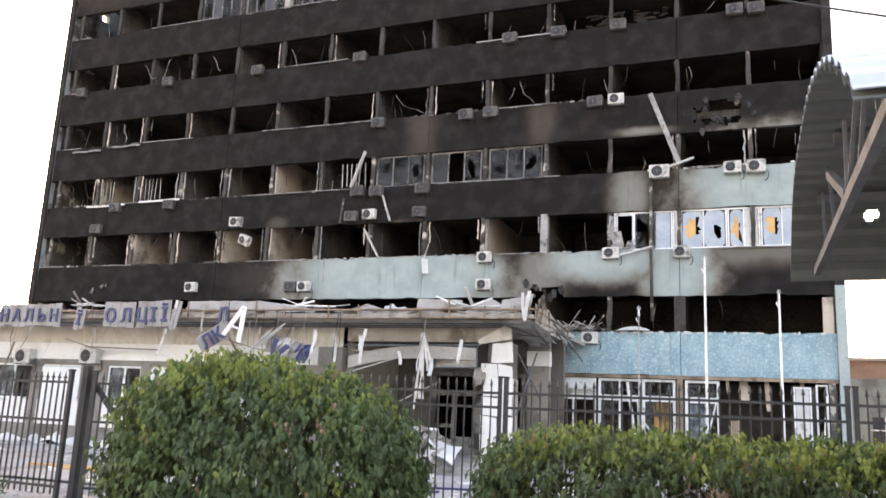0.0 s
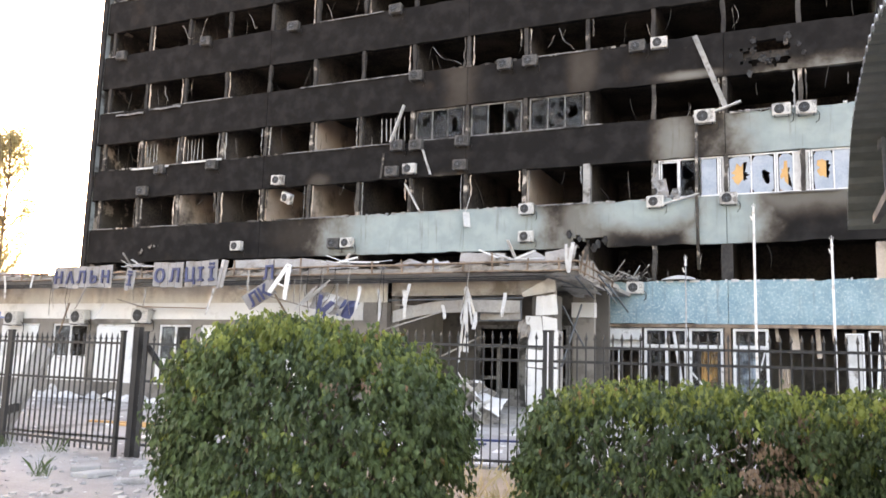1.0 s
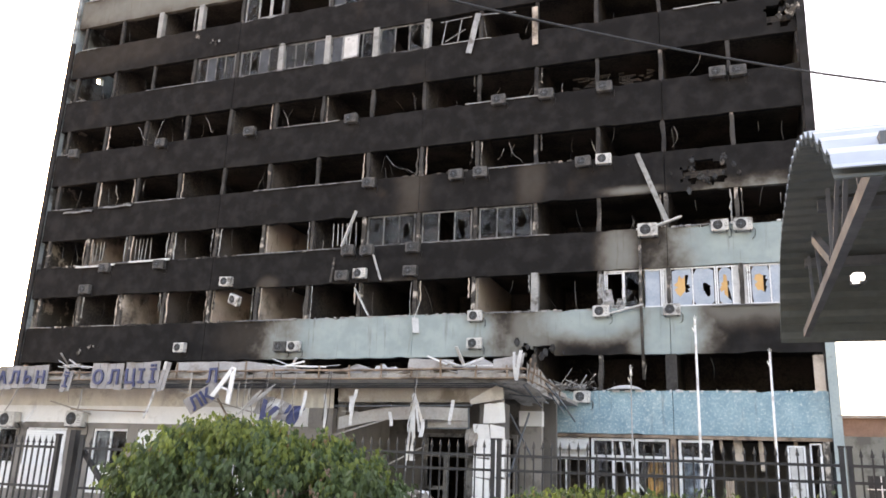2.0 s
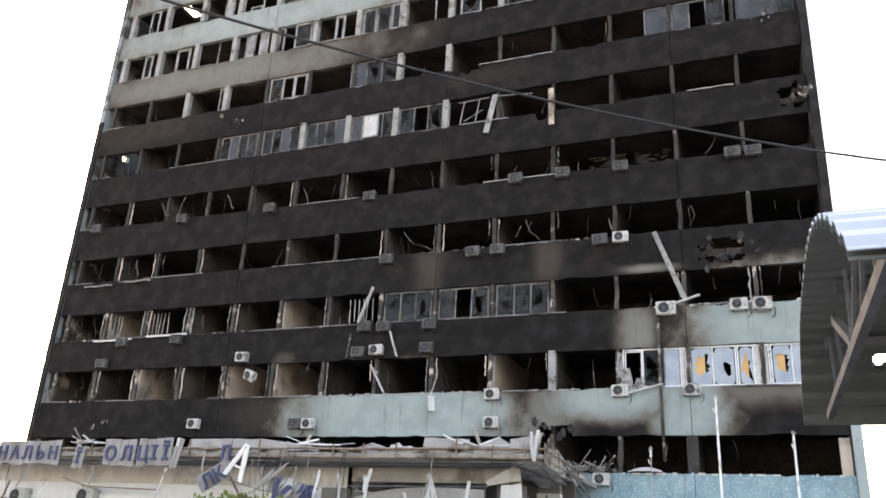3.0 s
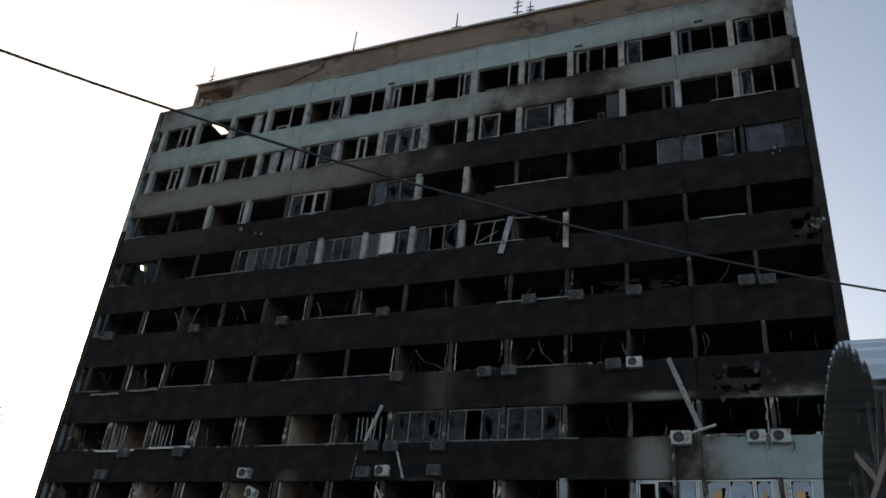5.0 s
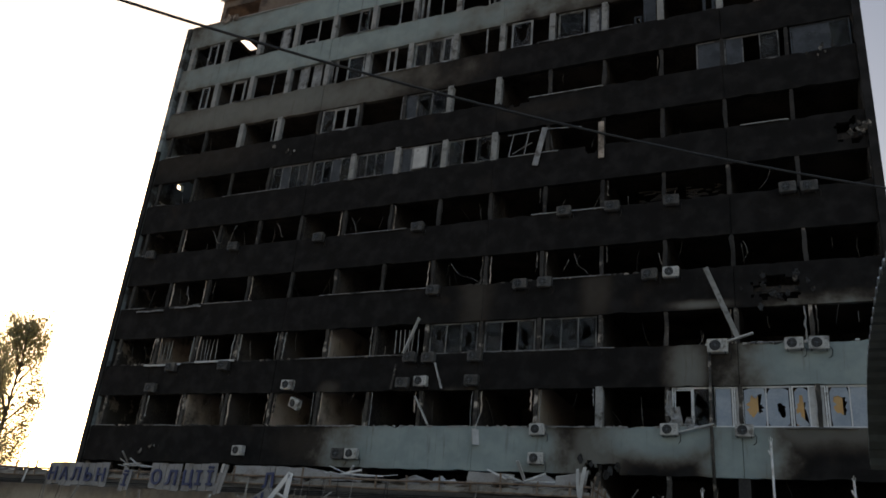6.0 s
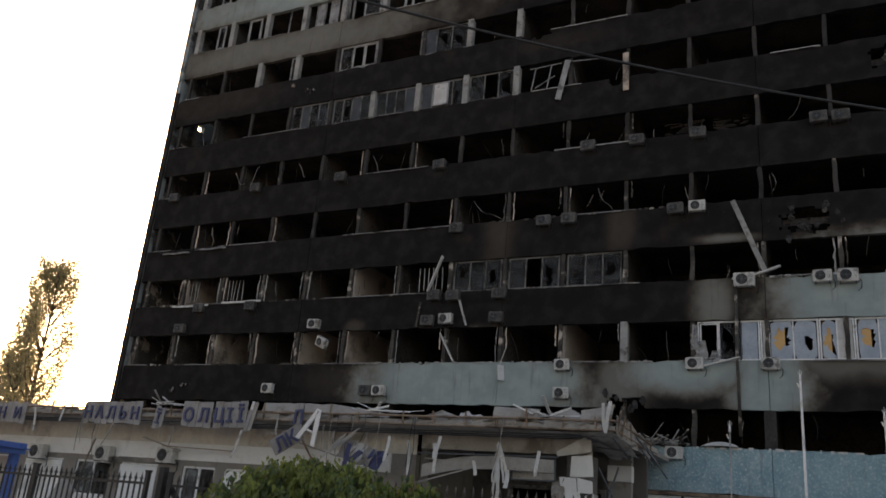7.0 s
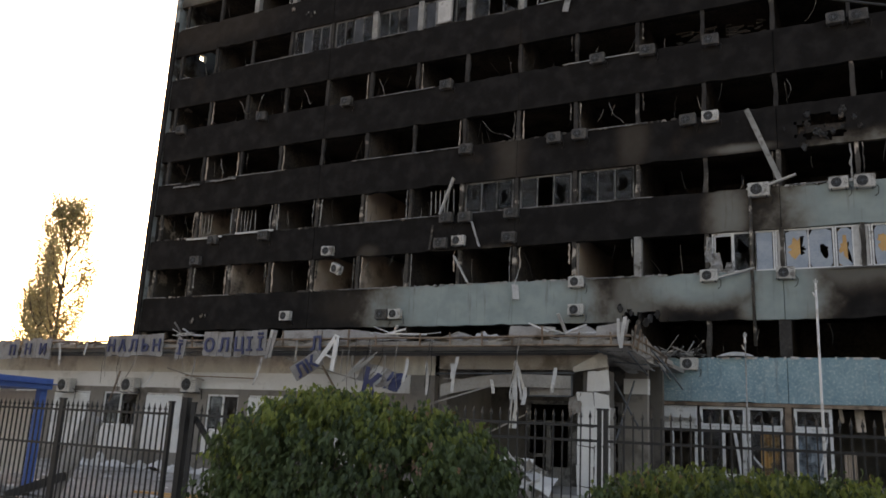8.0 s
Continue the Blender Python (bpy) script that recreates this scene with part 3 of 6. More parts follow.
def window_unit(x0, x1, z0, z1, sashes, frame_mat, seed, fill="broken", y=0.1, label="", bar_w=0.06):
    """A frame with sashes; fill: broken, none, whole or blind, or a list of one for each sash."""
    w = piece("window", [(x0, x1, y, y + 0.07, z0, z0 + bar_w), (x0, x1, y, y + 0.07, z1 - bar_w, z1), (x0, x0 + bar_w, y, y + 0.07, z0 + bar_w, z1 - bar_w), (x1 - bar_w, x1, y, y + 0.07, z0 + bar_w, z1 - bar_w)], frame_mat, None, label)
    w.parent = tower
    w.matrix_parent_inverse = Matrix.Translation((15, 0, 0))
    r = random.Random(seed)
    step = (x1 - x0 - 0.12) / sashes
    for i in range(sashes):
        a, b = x0 + 0.06 + i * step, x0 + 0.06 + (i + 1) * step
        if i:
            piece("mullion", [(a - 0.025, a + 0.025, y + 0.003, y + 0.067, z0 + 0.06, z1 - 0.06)], frame_mat, w)
        how = fill[i] if isinstance(fill, (list, tuple)) else fill
        if how == "broken":
            pane = part("pane", shard_pane(a + 0.03, b - 0.03, z0 + 0.07, z1 - 0.07, y + 0.035, seed * 31 + i, r.uniform(0.35, 0.95)), M_GLASS, w, "shattered pane")
            pane.visible_shadow = False
        elif how == "whole":
            pane = piece("pane", [(a + 0.03, b - 0.03, y + 0.03, y + 0.036, z0 + 0.07, z1 - 0.07)], M_GLASS, w, "smoke-stained pane")
            pane.visible_shadow = False
        elif how == "blind":
            piece("blind", [(a + 0.03, b - 0.03, y + 0.02, y + 0.05, z0 + 0.07, z1 - 0.07)], M_CURTAIN, w, "pale blue blind")
        elif how == "board":
            part("pane", shard_pane(a + 0.03, b - 0.03, z0 + 0.07, z1 - 0.07, y + 0.035, seed * 31 + i, 0.95), M_CURTAIN, w, "torn pale film")
            piece("board", [(a + 0.06, b - (b - a) * 0.36, y + 0.07, y + 0.09, z0 + 0.1, z1 - 0.12)], M_FRAMEWOOD, w, "orange plywood board")
        elif how == "film":
            part("pane", shard_pane(a + 0.03, b - 0.03, z0 + 0.07, z1 - 0.07, y + 0.035, seed * 31 + i, 0.6), M_CURTAIN, w, "torn pale film")
        elif how == "grey":
            piece("panel", [(a + 0.02, b - 0.02, y + 0.02, y + 0.05, z0 + 0.07, z1 - 0.07)], M_SMOKED, w, "smoked infill panel")
        elif how == "white":
            piece("panel", [(a + 0.02, b - 0.02, y + 0.02, y + 0.05, z0 + 0.07, z1 - 0.07)], M_PALE, w, "pale infill panel")
        elif how == "pale":
            piece("panel", [(a + 0.02, b - 0.02, y + 0.02, y + 0.05, z0 + 0.07, z1 - 0.07)], M_SASH, w, "soot-grey infill panel")
        elif how == "sash":
            bm = bmesh.new()
            for q in ((a + 0.03, a + 0.08), (b - 0.08, b - 0.03)):
                box(bm, q[0], q[1], y + 0.01, y + 0.06, z0 + 0.08, z1 - 0.08)
            for q in ((z0 + 0.08, z0 + 0.13), (z1 - 0.13, z1 - 0.08)):
                box(bm, a + 0.08, b - 0.08, y + 0.01, y + 0.06, q[0], q[1])
            part("sash", bm, frame_mat, w)
    return w


Z = lambda k: (SILLS[k] + 0.012, SILLS[k] + HEADS[k] - 0.012)
GAP = 0.17
# fourth floor: six smoked casements, several smashed
for i, j in enumerate((5, 4, 3)):
    window_unit(X0 - (j + 1) * B + GAP, X0 - j * B - GAP, *Z(2), 3, M_PVC_DARK, 100 + i, [["broken", "whole", "broken"], ["whole", "none", "broken"], ["broken", "whole", "broken"]][i], label="smoked window with smashed panes")
# third floor: white frames with torn film and plywood behind
window_unit(X0 - 2 * B + GAP, X0 - B - 0.95, *Z(1), 2, M_PVC, 111, ["sash", "broken"], label="white window frame with torn sashes")
window_unit(-1.94, -1.2, *Z(1), 1, M_PVC, 112, ["blind"], label="white window frame with pale blue blind")
window_unit(-1.18, -0.92, *Z(1), 1, M_PVC, 116, ["white"], label="narrow white infill panel")
window_unit(-0.9, 0.86, *Z(1), 2, M_PVC, 113, ["board", "film"], label="white window frame with torn film and plywood")
window_unit(0.88, 2.06, *Z(1), 2, M_PVC, 114, ["board", "white"], label="white window frame with torn film and plywood")
window_unit(2.08, 4.3, *Z(1), 3, M_PVC, 115, ["board", "blind", "film"], label="white window frame with torn film and plywood")
# eighth floor: a row of grey casements
for j in range(5, 10):
    window_unit(X0 - (j + 1) * B + GAP, X0 - j * B - GAP, *Z(5), 4 if j > 5 else 3, M_PVC_DARK, 120 + j, [["whole", "broken", "grey", "whole"][(q + j) % 4] if j > 5 else ["whole", "none", "broken"][q] for q in range(4 if j > 5 else 3)], label="smoked window with loose sashes")
# ninth floor
window_unit(X0 - 9 * B + GAP, X0 - 8 * B - GAP, *Z(6), 3, M_SASH, 131, ["broken", "sash", "sash"], label="white window frame with an open sash")
window_unit(X0 - 7 * B - 0.2, X0 - 6 * B - GAP, *Z(6), 3, M_PVC_DARK, 132, ["grey", "broken", "broken"], label="smoked window with a blank panel")
window_unit(X0 - 2 * B + 1.6, X0 - B - 0.0, *Z(6), 1, M_PVC_DARK, 133, ["grey"], label="smoked infill panel")
window_unit(X0 - B + 0.1, X0 - 0.3, *Z(6), 3, M_PVC_DARK, 134, ["grey", "none", "whole"], label="smoked window with a missing sash")
window_unit(1.98, 4.4, *Z(6), 3, M_SMOKED, 135, ["grey", "grey", "whole"], label="smoked closed window")
window_unit(-16.5, -15.6, SILLS[5] + 0.1, SILLS[5] + HEADS[5] - 0.1, 1, M_SASH, 136, ["white"], y=0.0, label="pale sash hanging open")
window_unit(-26.1, -25.75, *Z(6), 1, M_SASH, 137, ["none"], label="narrow grey sash")


# tenth and eleventh rows: a few sashes and posts are left in each opening
def remnants(k, rows):
    for q, (x0, x1, how) in enumerate(rows):
        z0, z1 = Z(k)
        r = random.Random(k * 90 + q)
        mat = (M_PVC_DARK if r.random() < 0.2 else M_SASH) if x0 < -9 else M_SMOKED if r.random() < 0.4 else M_PVC_DARK
        if how == "bar":
            bm = bmesh.new()
            bar(bm, (x0, 0.12, z0 - 0.02), (x0 + r.uniform(-0.04, 0.04), 0.12, z1 + 0.02), 0.08, 0.06)
            tpart("window_post", bm, mat, "window post still standing")
        elif how == "low":
            window_unit(x0, x1, z0, z0 + r.uniform(0.3, 0.5), 1, mat, k * 70 + q, ["broken"], label="lower part of a broken sash")
        else:
            window_unit(x0, x1, z0, z1, 1, mat, k * 70 + q, [how], y=0.1 + r.uniform(-0.03, 0.05), label="single sash with a shattered pane", bar_w=0.09)


remnants(8, [(-32.5, -31.8, "broken"), (-26.8, -26.1, "pale"), (-25.65, 0, "bar"), (-24.9, -24.1, "low"), (-24.0, 0, "bar"), (-21.2, -20.5, "broken"), (-18.4, 0, "bar"), (-17.1, -16.6, "sash"), (-15.7, 0, "bar"), (-12.85, 0, "bar"), (-12.6, -12.1, "whole"),
             (-9.9, 0, "bar"), (-8.8, -7.9, "broken"), (-6.1, -5.4, "sash"), (-4.6, 0, "bar"), (-3.4, -2.6, "broken"), (-0.7, -0.1, "sash"), (0.9, 0, "bar"), (2.1, 2.9, "broken"), (3.7, 0, "bar")])
remnants(7, [(-32.3, -31.7, "broken"), (-31.25, 0, "bar"), (-29.9, -28.9, "sash"), (-26.75, 0, "bar"), (-24.85, -24.2, "pale"), (-23.9, -23.3, "pale"), (-22.65, -22.2, "sash"), (-21.5, -20.4, "broken"), (-18.9, -18.3, "sash"), (-17.15, -16.35, "broken"), (-16.3, -15.45, "broken"), (-15.4, -14.85, "whole"), (-12.8, 0, "bar")])
remnants(7, [(-11.4, -10.25, "broken"), (-8.85, -7.45, "whole"), (-7.3, -6.65, "pale"), (-4.95, -4.6, "low"), (-4.5, -3.9, "grey"), (-1.7, -1.15, "sash"), (0.9, 0, "bar"), (2.0, 2.6, "broken"), (3.5, 0, "bar")])
# ground storey: white shop-like glazing, wrecked
for i, (a, b, n, f) in enumerate(((-6.0, -4.2, 2, ["none", "none"]), (-4.1, -2.45, 2, ["broken", "sash"]), (-2.4, -1.15, 1, ["broken"]), (-0.8, 0.45, 1, ["broken"]))):
    window_unit(a, b, 2.6, 3.34, n, M_PVC, 200 + i, "broken" if i else ["white", "white"], label="wrecked white fanlight", bar_w=0.1)
    window_unit(a, b, 0.78, 2.59, n, M_PVC, 210 + i, f, label="wrecked white window frame", bar_w=0.1)
window_unit(3.0, 3.6, 0.78, 3.2, 1, M_PVC, 230, ["white"], label="white door leaf hanging loose")
window_unit(3.75, 4.15, 0.78, 3.3, 1, M_PVC, 231, ["none"], label="white window frame")


# ---- air conditioners ----
def air_conditioner(casing, label):
    a = tagged(empty("air_conditioner"), label, "air conditioner", "air conditioners on the facades")
    bm = bmesh.new()
    box(bm, -0.33, 0.33, -0.26, 0.0, -0.23, 0.23)
    bmesh.ops.bevel(bm, geom=bm.edges[:], offset=0.022, segments=2, affect="EDGES")
    part("casing", bm, casing, a)
    bm = bmesh.new()
    tube(bm, [(-0.07, -0.255, 0), (-0.07, -0.272, 0)], 0.185, 20)
    part("fan_opening", bm, M_DARK, a)
    bm = bmesh.new()
    for r in (0.08, 0.13, 0.18):
        tube(bm, [(-0.07 + r * math.cos(t * math.pi / 9), -0.276, r * math.sin(t * math.pi / 9)) for t in range(19)], 0.0045, 4, False)
    bar(bm, (-0.25, -0.28, 0), (0.11, -0.28, 0), 0.007)
    bar(bm, (-0.07, -0.28, -0.18), (-0.07, -0.28, 0.18), 0.007)
    tube(bm, [(-0.07, -0.27, 0), (-0.07, -0.285, 0)], 0.045, 10)
    part("fan_grille", bm, M_TRUSS, a, "thin dark wire grille")
    bm = bmesh.new()
    for q in range(5):
        bar(bm, (0.17, -0.263, -0.12 + q * 0.06), (0.28, -0.263, -0.12 + q * 0.06), 0.008)
    part("side_louvre", bm, M_DARK, a)
    for x in (-0.24, 0.24):
        bm = bmesh.new()
        bar(bm, (x, 0.03, -0.245), (x, -0.28, -0.245), 0.03)
        part("bracket", bm, M_TRUSS, a, "steel wall bracket")
    bm = bmesh.new()
    tube(bm, [(0.32, -0.1, -0.1), (0.42, -0.06, -0.2), (0.4, -0.02, -0.42), (0.3, 0.02, -0.5)], 0.014, 5)
    part("hose", bm, M_CABLE, a, "sagging black hose")
    return a


ac_clean = air_conditioner(M_AC, "soiled white air conditioner unit on steel brackets")
ac_burnt = air_conditioner(M_AC_BURNT, "burnt grey air conditioner unit on steel brackets")
CLEAN = [(1.13, 11.62), (-3.41, 14.9), (1.98, 11.6), (-3.59, 8.32), (-8.95, 8.3), (-8.96, 7.12), (-14.57, 10.45), (-21.82, 10.4), (-0.84, 8.3), (-4.4, 4.9), (-17.7, 7.15), (-24.06, 7.2)]
BURNT = [(-4.28, 14.88), (-10.07, 14.85), (-8.9, 14.86), (-14.42, 14.86), (-15.49, 10.4), (-15.26, 11.6), (-14.29, 11.55), (-12.01, 11.55), (-12.08, 10.45), (-18.42, 7.15), (-8.13, 18.3), (-5.92, 18.3), (-3.32, 18.28), (1.35, 18.3), (2.16, 18.25), (-32.96, 18.3), (-30.6, 10.4), (-21.41, 18.3), (-15.62, 18.3), (-26.99, 18.3), (-29.5, 11.5), (-26.0, 11.5)]
for q, spots in ((0, CLEAN), (1, BURNT)):
    for i, (x, z) in enumerate(spots):
        m = pose(x, -0.03, z, 0, rng.uniform(-2, 2), rng.uniform(-3, 3))
        src = ac_burnt if q else ac_clean
        if i == 0:
            src.matrix_world = m
        else:
            copy_thing(src, m @ Matrix.Scale(1.08 if (x, z) in ((1.13, 11.62), (1.98, 11.6)) else 1.0, 4))
copy_thing(ac_clean, pose(-1.66, -0.03, 11.61) @ Matrix.Scale(1.18, 4))
copy_thing(ac_clean, pose(-21.05, -0.2, 9.45, 10, 24, -10))["label"] = "dislodged white air conditioner unit hanging tilted"
for x, z in ((-27.89, 3.02), (-24.17, 3.08), (-20.98, 3.14)):
    copy_thing(ac_clean, pose(x, -9.06, z) @ Matrix.Scale(1.2, 4))

# ---- low front wing with the broken canopy ----
YW, YF = -9.0, -10.5
annex = tagged(empty("front_wing", -20, -8, 0), "single-storey front wing with shell-torn canopy and shuttered windows", "building")


def apart_(name, bm, mat, label=""):
    ob = part(name, bm, mat, annex, label)
    ob.matrix_parent_inverse = Matrix.Translation((20, 8, 0))
    return ob


def apiece(name, boxes, mat, label=""):
    bm = bmesh.new()
    for b in boxes:
        box(bm, *b)
    return apart_(name, bm, mat, label)


AXL, AXE = -48.0, -10.7
WINS = [(-25.85, -23.95, "open"), (-23.44, -21.52, "shut"), (-20.31, -18.79, "open"), (-18.32, -16.4, "shut"), (-15.2, -13.4, "shut"), (-28.78, -26.6, "shut"), (-31.4, -29.7, "open"), (-34.5, -32.4, "shut"), (-38, -36, "shut")]
ws = sorted(WINS)
strips = [(AXL, AXE, YW, YW + 0.3, 2.82, 3.02), (AXL, AXE, YW, YW + 0.3, 0.3, 0.62)]
edges = [AXL] + [v for w in ws for v in w[:2]] + [AXE]
for a, b in zip(edges[0::2], edges[1::2]):
    strips.append((a, b, YW, YW + 0.3, 0.62, 2.82))
apiece("wall", strips, M_BEIGE, "grey-beige rendered wall")
apiece("plinth", [(AXL, AXE, YW - 0.05, YW + 0.3, 0.0, 0.3)], M_BEIGE)
apiece("white_band", [(AXL, AXE - 0.9, YW - 0.03, YW + 0.25, 3.02, 3.62)], M_WHITE, "white cladding band with splinter holes")
apiece("white_band", [(AXE - 0.88, AXE, YW - 0.02, YW + 0.25, 3.02, 3.62)], M_BEIGE)
bm = bmesh.new()
n = 400
sheet(bm, [[(AXL + (AXE - AXL) * i / n, YW - 0.02 - 0.02 * (i % 4 > 1), z) for z in (3.625, 4.24)] for i in range(n + 1)], 0.01)
apart_("upper_cladding", bm, M_CREAM, "cream corrugated cladding strip")
for a, b, how in WINS:
    w = piece("window", [(a, b, YW + 0.06, YW + 0.12, 1.5, 1.57), (a, b, YW + 0.06, YW + 0.12, 2.75, 2.82), (a, a + 0.07, YW + 0.06, YW + 0.12, 1.57, 2.75), (b - 0.07, b, YW + 0.06, YW + 0.12, 1.57, 2.75), ((a + b) / 2 - 0.04, (a + b) / 2 + 0.04, YW + 0.06, YW + 0.12, 1.57, 2.75)], M_PVC, annex, "white plastic window")
    w.matrix_parent_inverse = Matrix.Translation((20, 8, 0))
    if how == "open":
        for q in range(2):
            c, d = (a + 0.07, (a + b) / 2 - 0.04) if q == 0 else ((a + b) / 2 + 0.04, b - 0.07)
            if q == 0:
                pane = piece("pane", [(c, d, YW + 0.087, YW + 0.093, 1.58, 2.74)], M_GLASS, w, "dusty pane")
                piece("blind", [(c + 0.02, d - 0.02, YW + 0.16, YW + 0.17, 1.62, 2.72)], M_SASH, w, "grey blind")
            else:
                pane = part("pane", shard_pane(c, d, 1.58, 2.74, YW + 0.09, int(-a * 10) + q, 0.8), M_GLASS, w, "shattered pane")
            pane.visible_shadow = False
    else:
        bm = bmesh.new()
        sheet(bm, [[(xx, YW - 0.02 + 0.012 * (q % 3 == 0), 1.5 + q * 0.0275) for xx in (a + 0.02, b - 0.02)] for q in range(46)], 0.008)
        part("roller_shutter", bm, M_SHUTTER, w, "lowered white roller shutter")
    apiece("sill_panel", [(a - 0.03, b + 0.03, YW - 0.02, YW + 0.28, 0.62, 1.495)], M_WHITE, "white panel below the window")
apiece("rear_wall", [(AXL, AXE, -5.2, -5.0, 0.0, 4.3)], M_INSIDE)
apiece("side_wall", [(AXE - 0.02, AXE + 0.28, YW + 0.32, -5.0, 0.0, 4.3)], M_BEIGE)
# entrance recess
M_ENTRY_BEAM = surface("stained_beam_board", (0.3, 0.27, 0.24), (0.4, 0.365, 0.325), 16, 0.9, 0.8, 0.2, stain=(0.17, 0.14, 0.115), stain_scale=0.8, stain_cut=(0.46, 0.64))
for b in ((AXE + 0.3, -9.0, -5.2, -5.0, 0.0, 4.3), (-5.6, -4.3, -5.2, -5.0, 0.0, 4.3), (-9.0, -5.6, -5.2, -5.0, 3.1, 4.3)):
    apiece("entrance_wall", [b], M_BEIGE_DARK, "dark beige entrance wall")
apiece("entrance_beam", [(AXE + 0.3, -5.0, -9.3, -9.0, 3.8, 4.24)], M_ENTRY_BEAM, "stained brown-grey beam over the entrance")
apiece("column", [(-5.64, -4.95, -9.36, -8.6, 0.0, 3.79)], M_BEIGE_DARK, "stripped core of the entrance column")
r = random.Random(31)
for z0, z1 in ((0.02, 0.55), (0.57, 1.12), (1.14, 1.66), (1.68, 2.2), (2.22, 2.72), (2.74, 3.16), (3.19, 3.74)):
    for x0, x1 in ((-5.78, -5.29), (-5.28, -4.84)):
        if z0 > 3 and x0 < -5.5:
            x0 = -5.52
        lo, hi, out, tip = r.uniform(-0.05, 0.02), r.uniform(-0.03, 0.04), r.uniform(0.0, 0.05), r.uniform(-0.05, 0.06)
        if z0 > 2.5:
            out, tip, lo = out + 0.05, tip * 2, lo * 1.6
        bm = bmesh.new()
        sheet(bm, [[(x0 + (x1 - x0) * i / 3 + tip * (q / 3) * 0.5, -9.42 - out * (q / 3) - 0.05 * max(0, noise.noise((i * 0.6 + z0 * 7, q * 0.7, x0))), z0 + lo * (i / 3) + (z1 - z0 + hi * i / 3) * q / 3) for q in range(4)] for i in range(4)], 0.012)
        apart_("cladding_sheet", bm, M_WHITE, "loose white cladding sheet")
for z0, z1 in ((0.02, 0.9), (0.92, 1.9), (1.93, 2.75)):
    bm = bmesh.new()
    sheet(bm, [[(-4.9 - 0.05 * noise.noise((q, z0, i)), -9.38 + 0.74 * i / 4, z0 + (z1 - z0) * q / 2) for q in range(3)] for i in range(5)], 0.012)
    apart_("cladding_sheet", bm, M_SHEET)
bm = bmesh.new()
sheet(bm, [[(-5.98 + 0.32 * i / 3, -9.55 - 0.12 * math.sin(i + q), 2.45 + 0.55 * q / 3 + 0.14 * i / 3) for q in range(4)] for i in range(4)], 0.012)
apart_("cladding_sheet", bm, M_SHEET, "folded grey cladding sheet")
bm = bmesh.new()
sheet(bm, [[(-5.85 + 1.0 * i / 5, -9.62 - 0.06 * q, 3.72 + 0.16 * i / 5 + (0.1 + 0.38 * i / 5) * q / 2 + 0.02 * noise.noise((i, q, 3))) for q in range(3)] for i in range(6)], 0.012)
apart_("gusset_sheet", bm, M_CREAM, "pale bent gusset sheet over the column")
bm = bmesh.new()
sheet(bm, [[(-7.2 + 1.3 * i / 4, -9.6 + 0.04 * noise.noise((i, q, 5)), 3.02 + 0.5 * q / 2) for q in range(3)] for i in range(5)], 0.012)
apart_("hanging_panel", bm, M_SHEET, "grey panel hanging over the entrance")
for a, b in (((-7.22, -9.66, 2.98), (-7.18, -9.66, 3.6)), ((-7.25, -9.66, 3.0), (-5.85, -9.66, 3.02)), ((-5.88, -9.66, 3.0), (-5.9, -9.66, 3.62)), ((-10.3, -9.7, 3.62), (-5.8, -9.68, 3.68)), ((-4.75, -9.3, 1.7), (-4.45, -8.2, 3.6)), ((-4.8, -9.1, 3.5), (-4.5, -7.4, 2.2))):
    bm = bmesh.new()
    bar(bm, a, b, 0.04)
    apart_("cladding_rail", bm, M_TRUSS)
apiece("wing_wall", [(-5.25, -4.54, -6.28, -6.02, 0.0, 3.32)], M_BEIGE)
apiece("wing_wall", [(-5.25, -4.54, -6.28, -6.02, 3.82, 4.3)], M_BEIGE)
apiece("wing_band", [(-5.28, -4.52, -6.32, -6.0, 3.33, 3.81)], M_WHITE)
# entrance doors
d = piece("door_frame", [(-9.0, -8.86, -5.34, -5.2, 0.3, 3.1), (-5.74, -5.6, -5.34, -5.2, 0.3, 3.1), (-7.45, -7.15, -5.34, -5.2, 0.3, 3.1), (-8.86, -7.45, -5.34, -5.2, 2.98, 3.1), (-7.15, -5.74, -5.34, -5.2, 2.98, 3.1), (-8.86, -7.45, -5.34, -5.2, 2.3, 2.44), (-7.15, -5.74, -5.34, -5.2, 2.3, 2.44), (-8.22, -8.08, -5.34, -5.2, 0.3, 2.3), (-6.5, -6.36, -5.34, -5.2, 0.3, 2.3), (-6.36, -5.74, -5.34, -5.2, 1.2, 1.32), (-8.86, -8.22, -5.34, -5.2, 1.2, 1.32), (-8.22, -7.45, -5.3, -5.24, 0.3, 0.9), (-7.15, -6.5, -5.3, -5.24, 0.3, 1.0)], M_PVC_DARK, annex, "scorched grey door frames")
d.matrix_parent_inverse = Matrix.Translation((20, 8, 0))
apiece("entrance_step", [(AXE + 0.3, -4.9, -9.8, -5.2, 0.0, 0.3)], M_PAVE)
apiece("entrance_step", [(AXE + 0.5, -4.9, -10.2, -9.8, 0.0, 0.15)], M_PAVE)
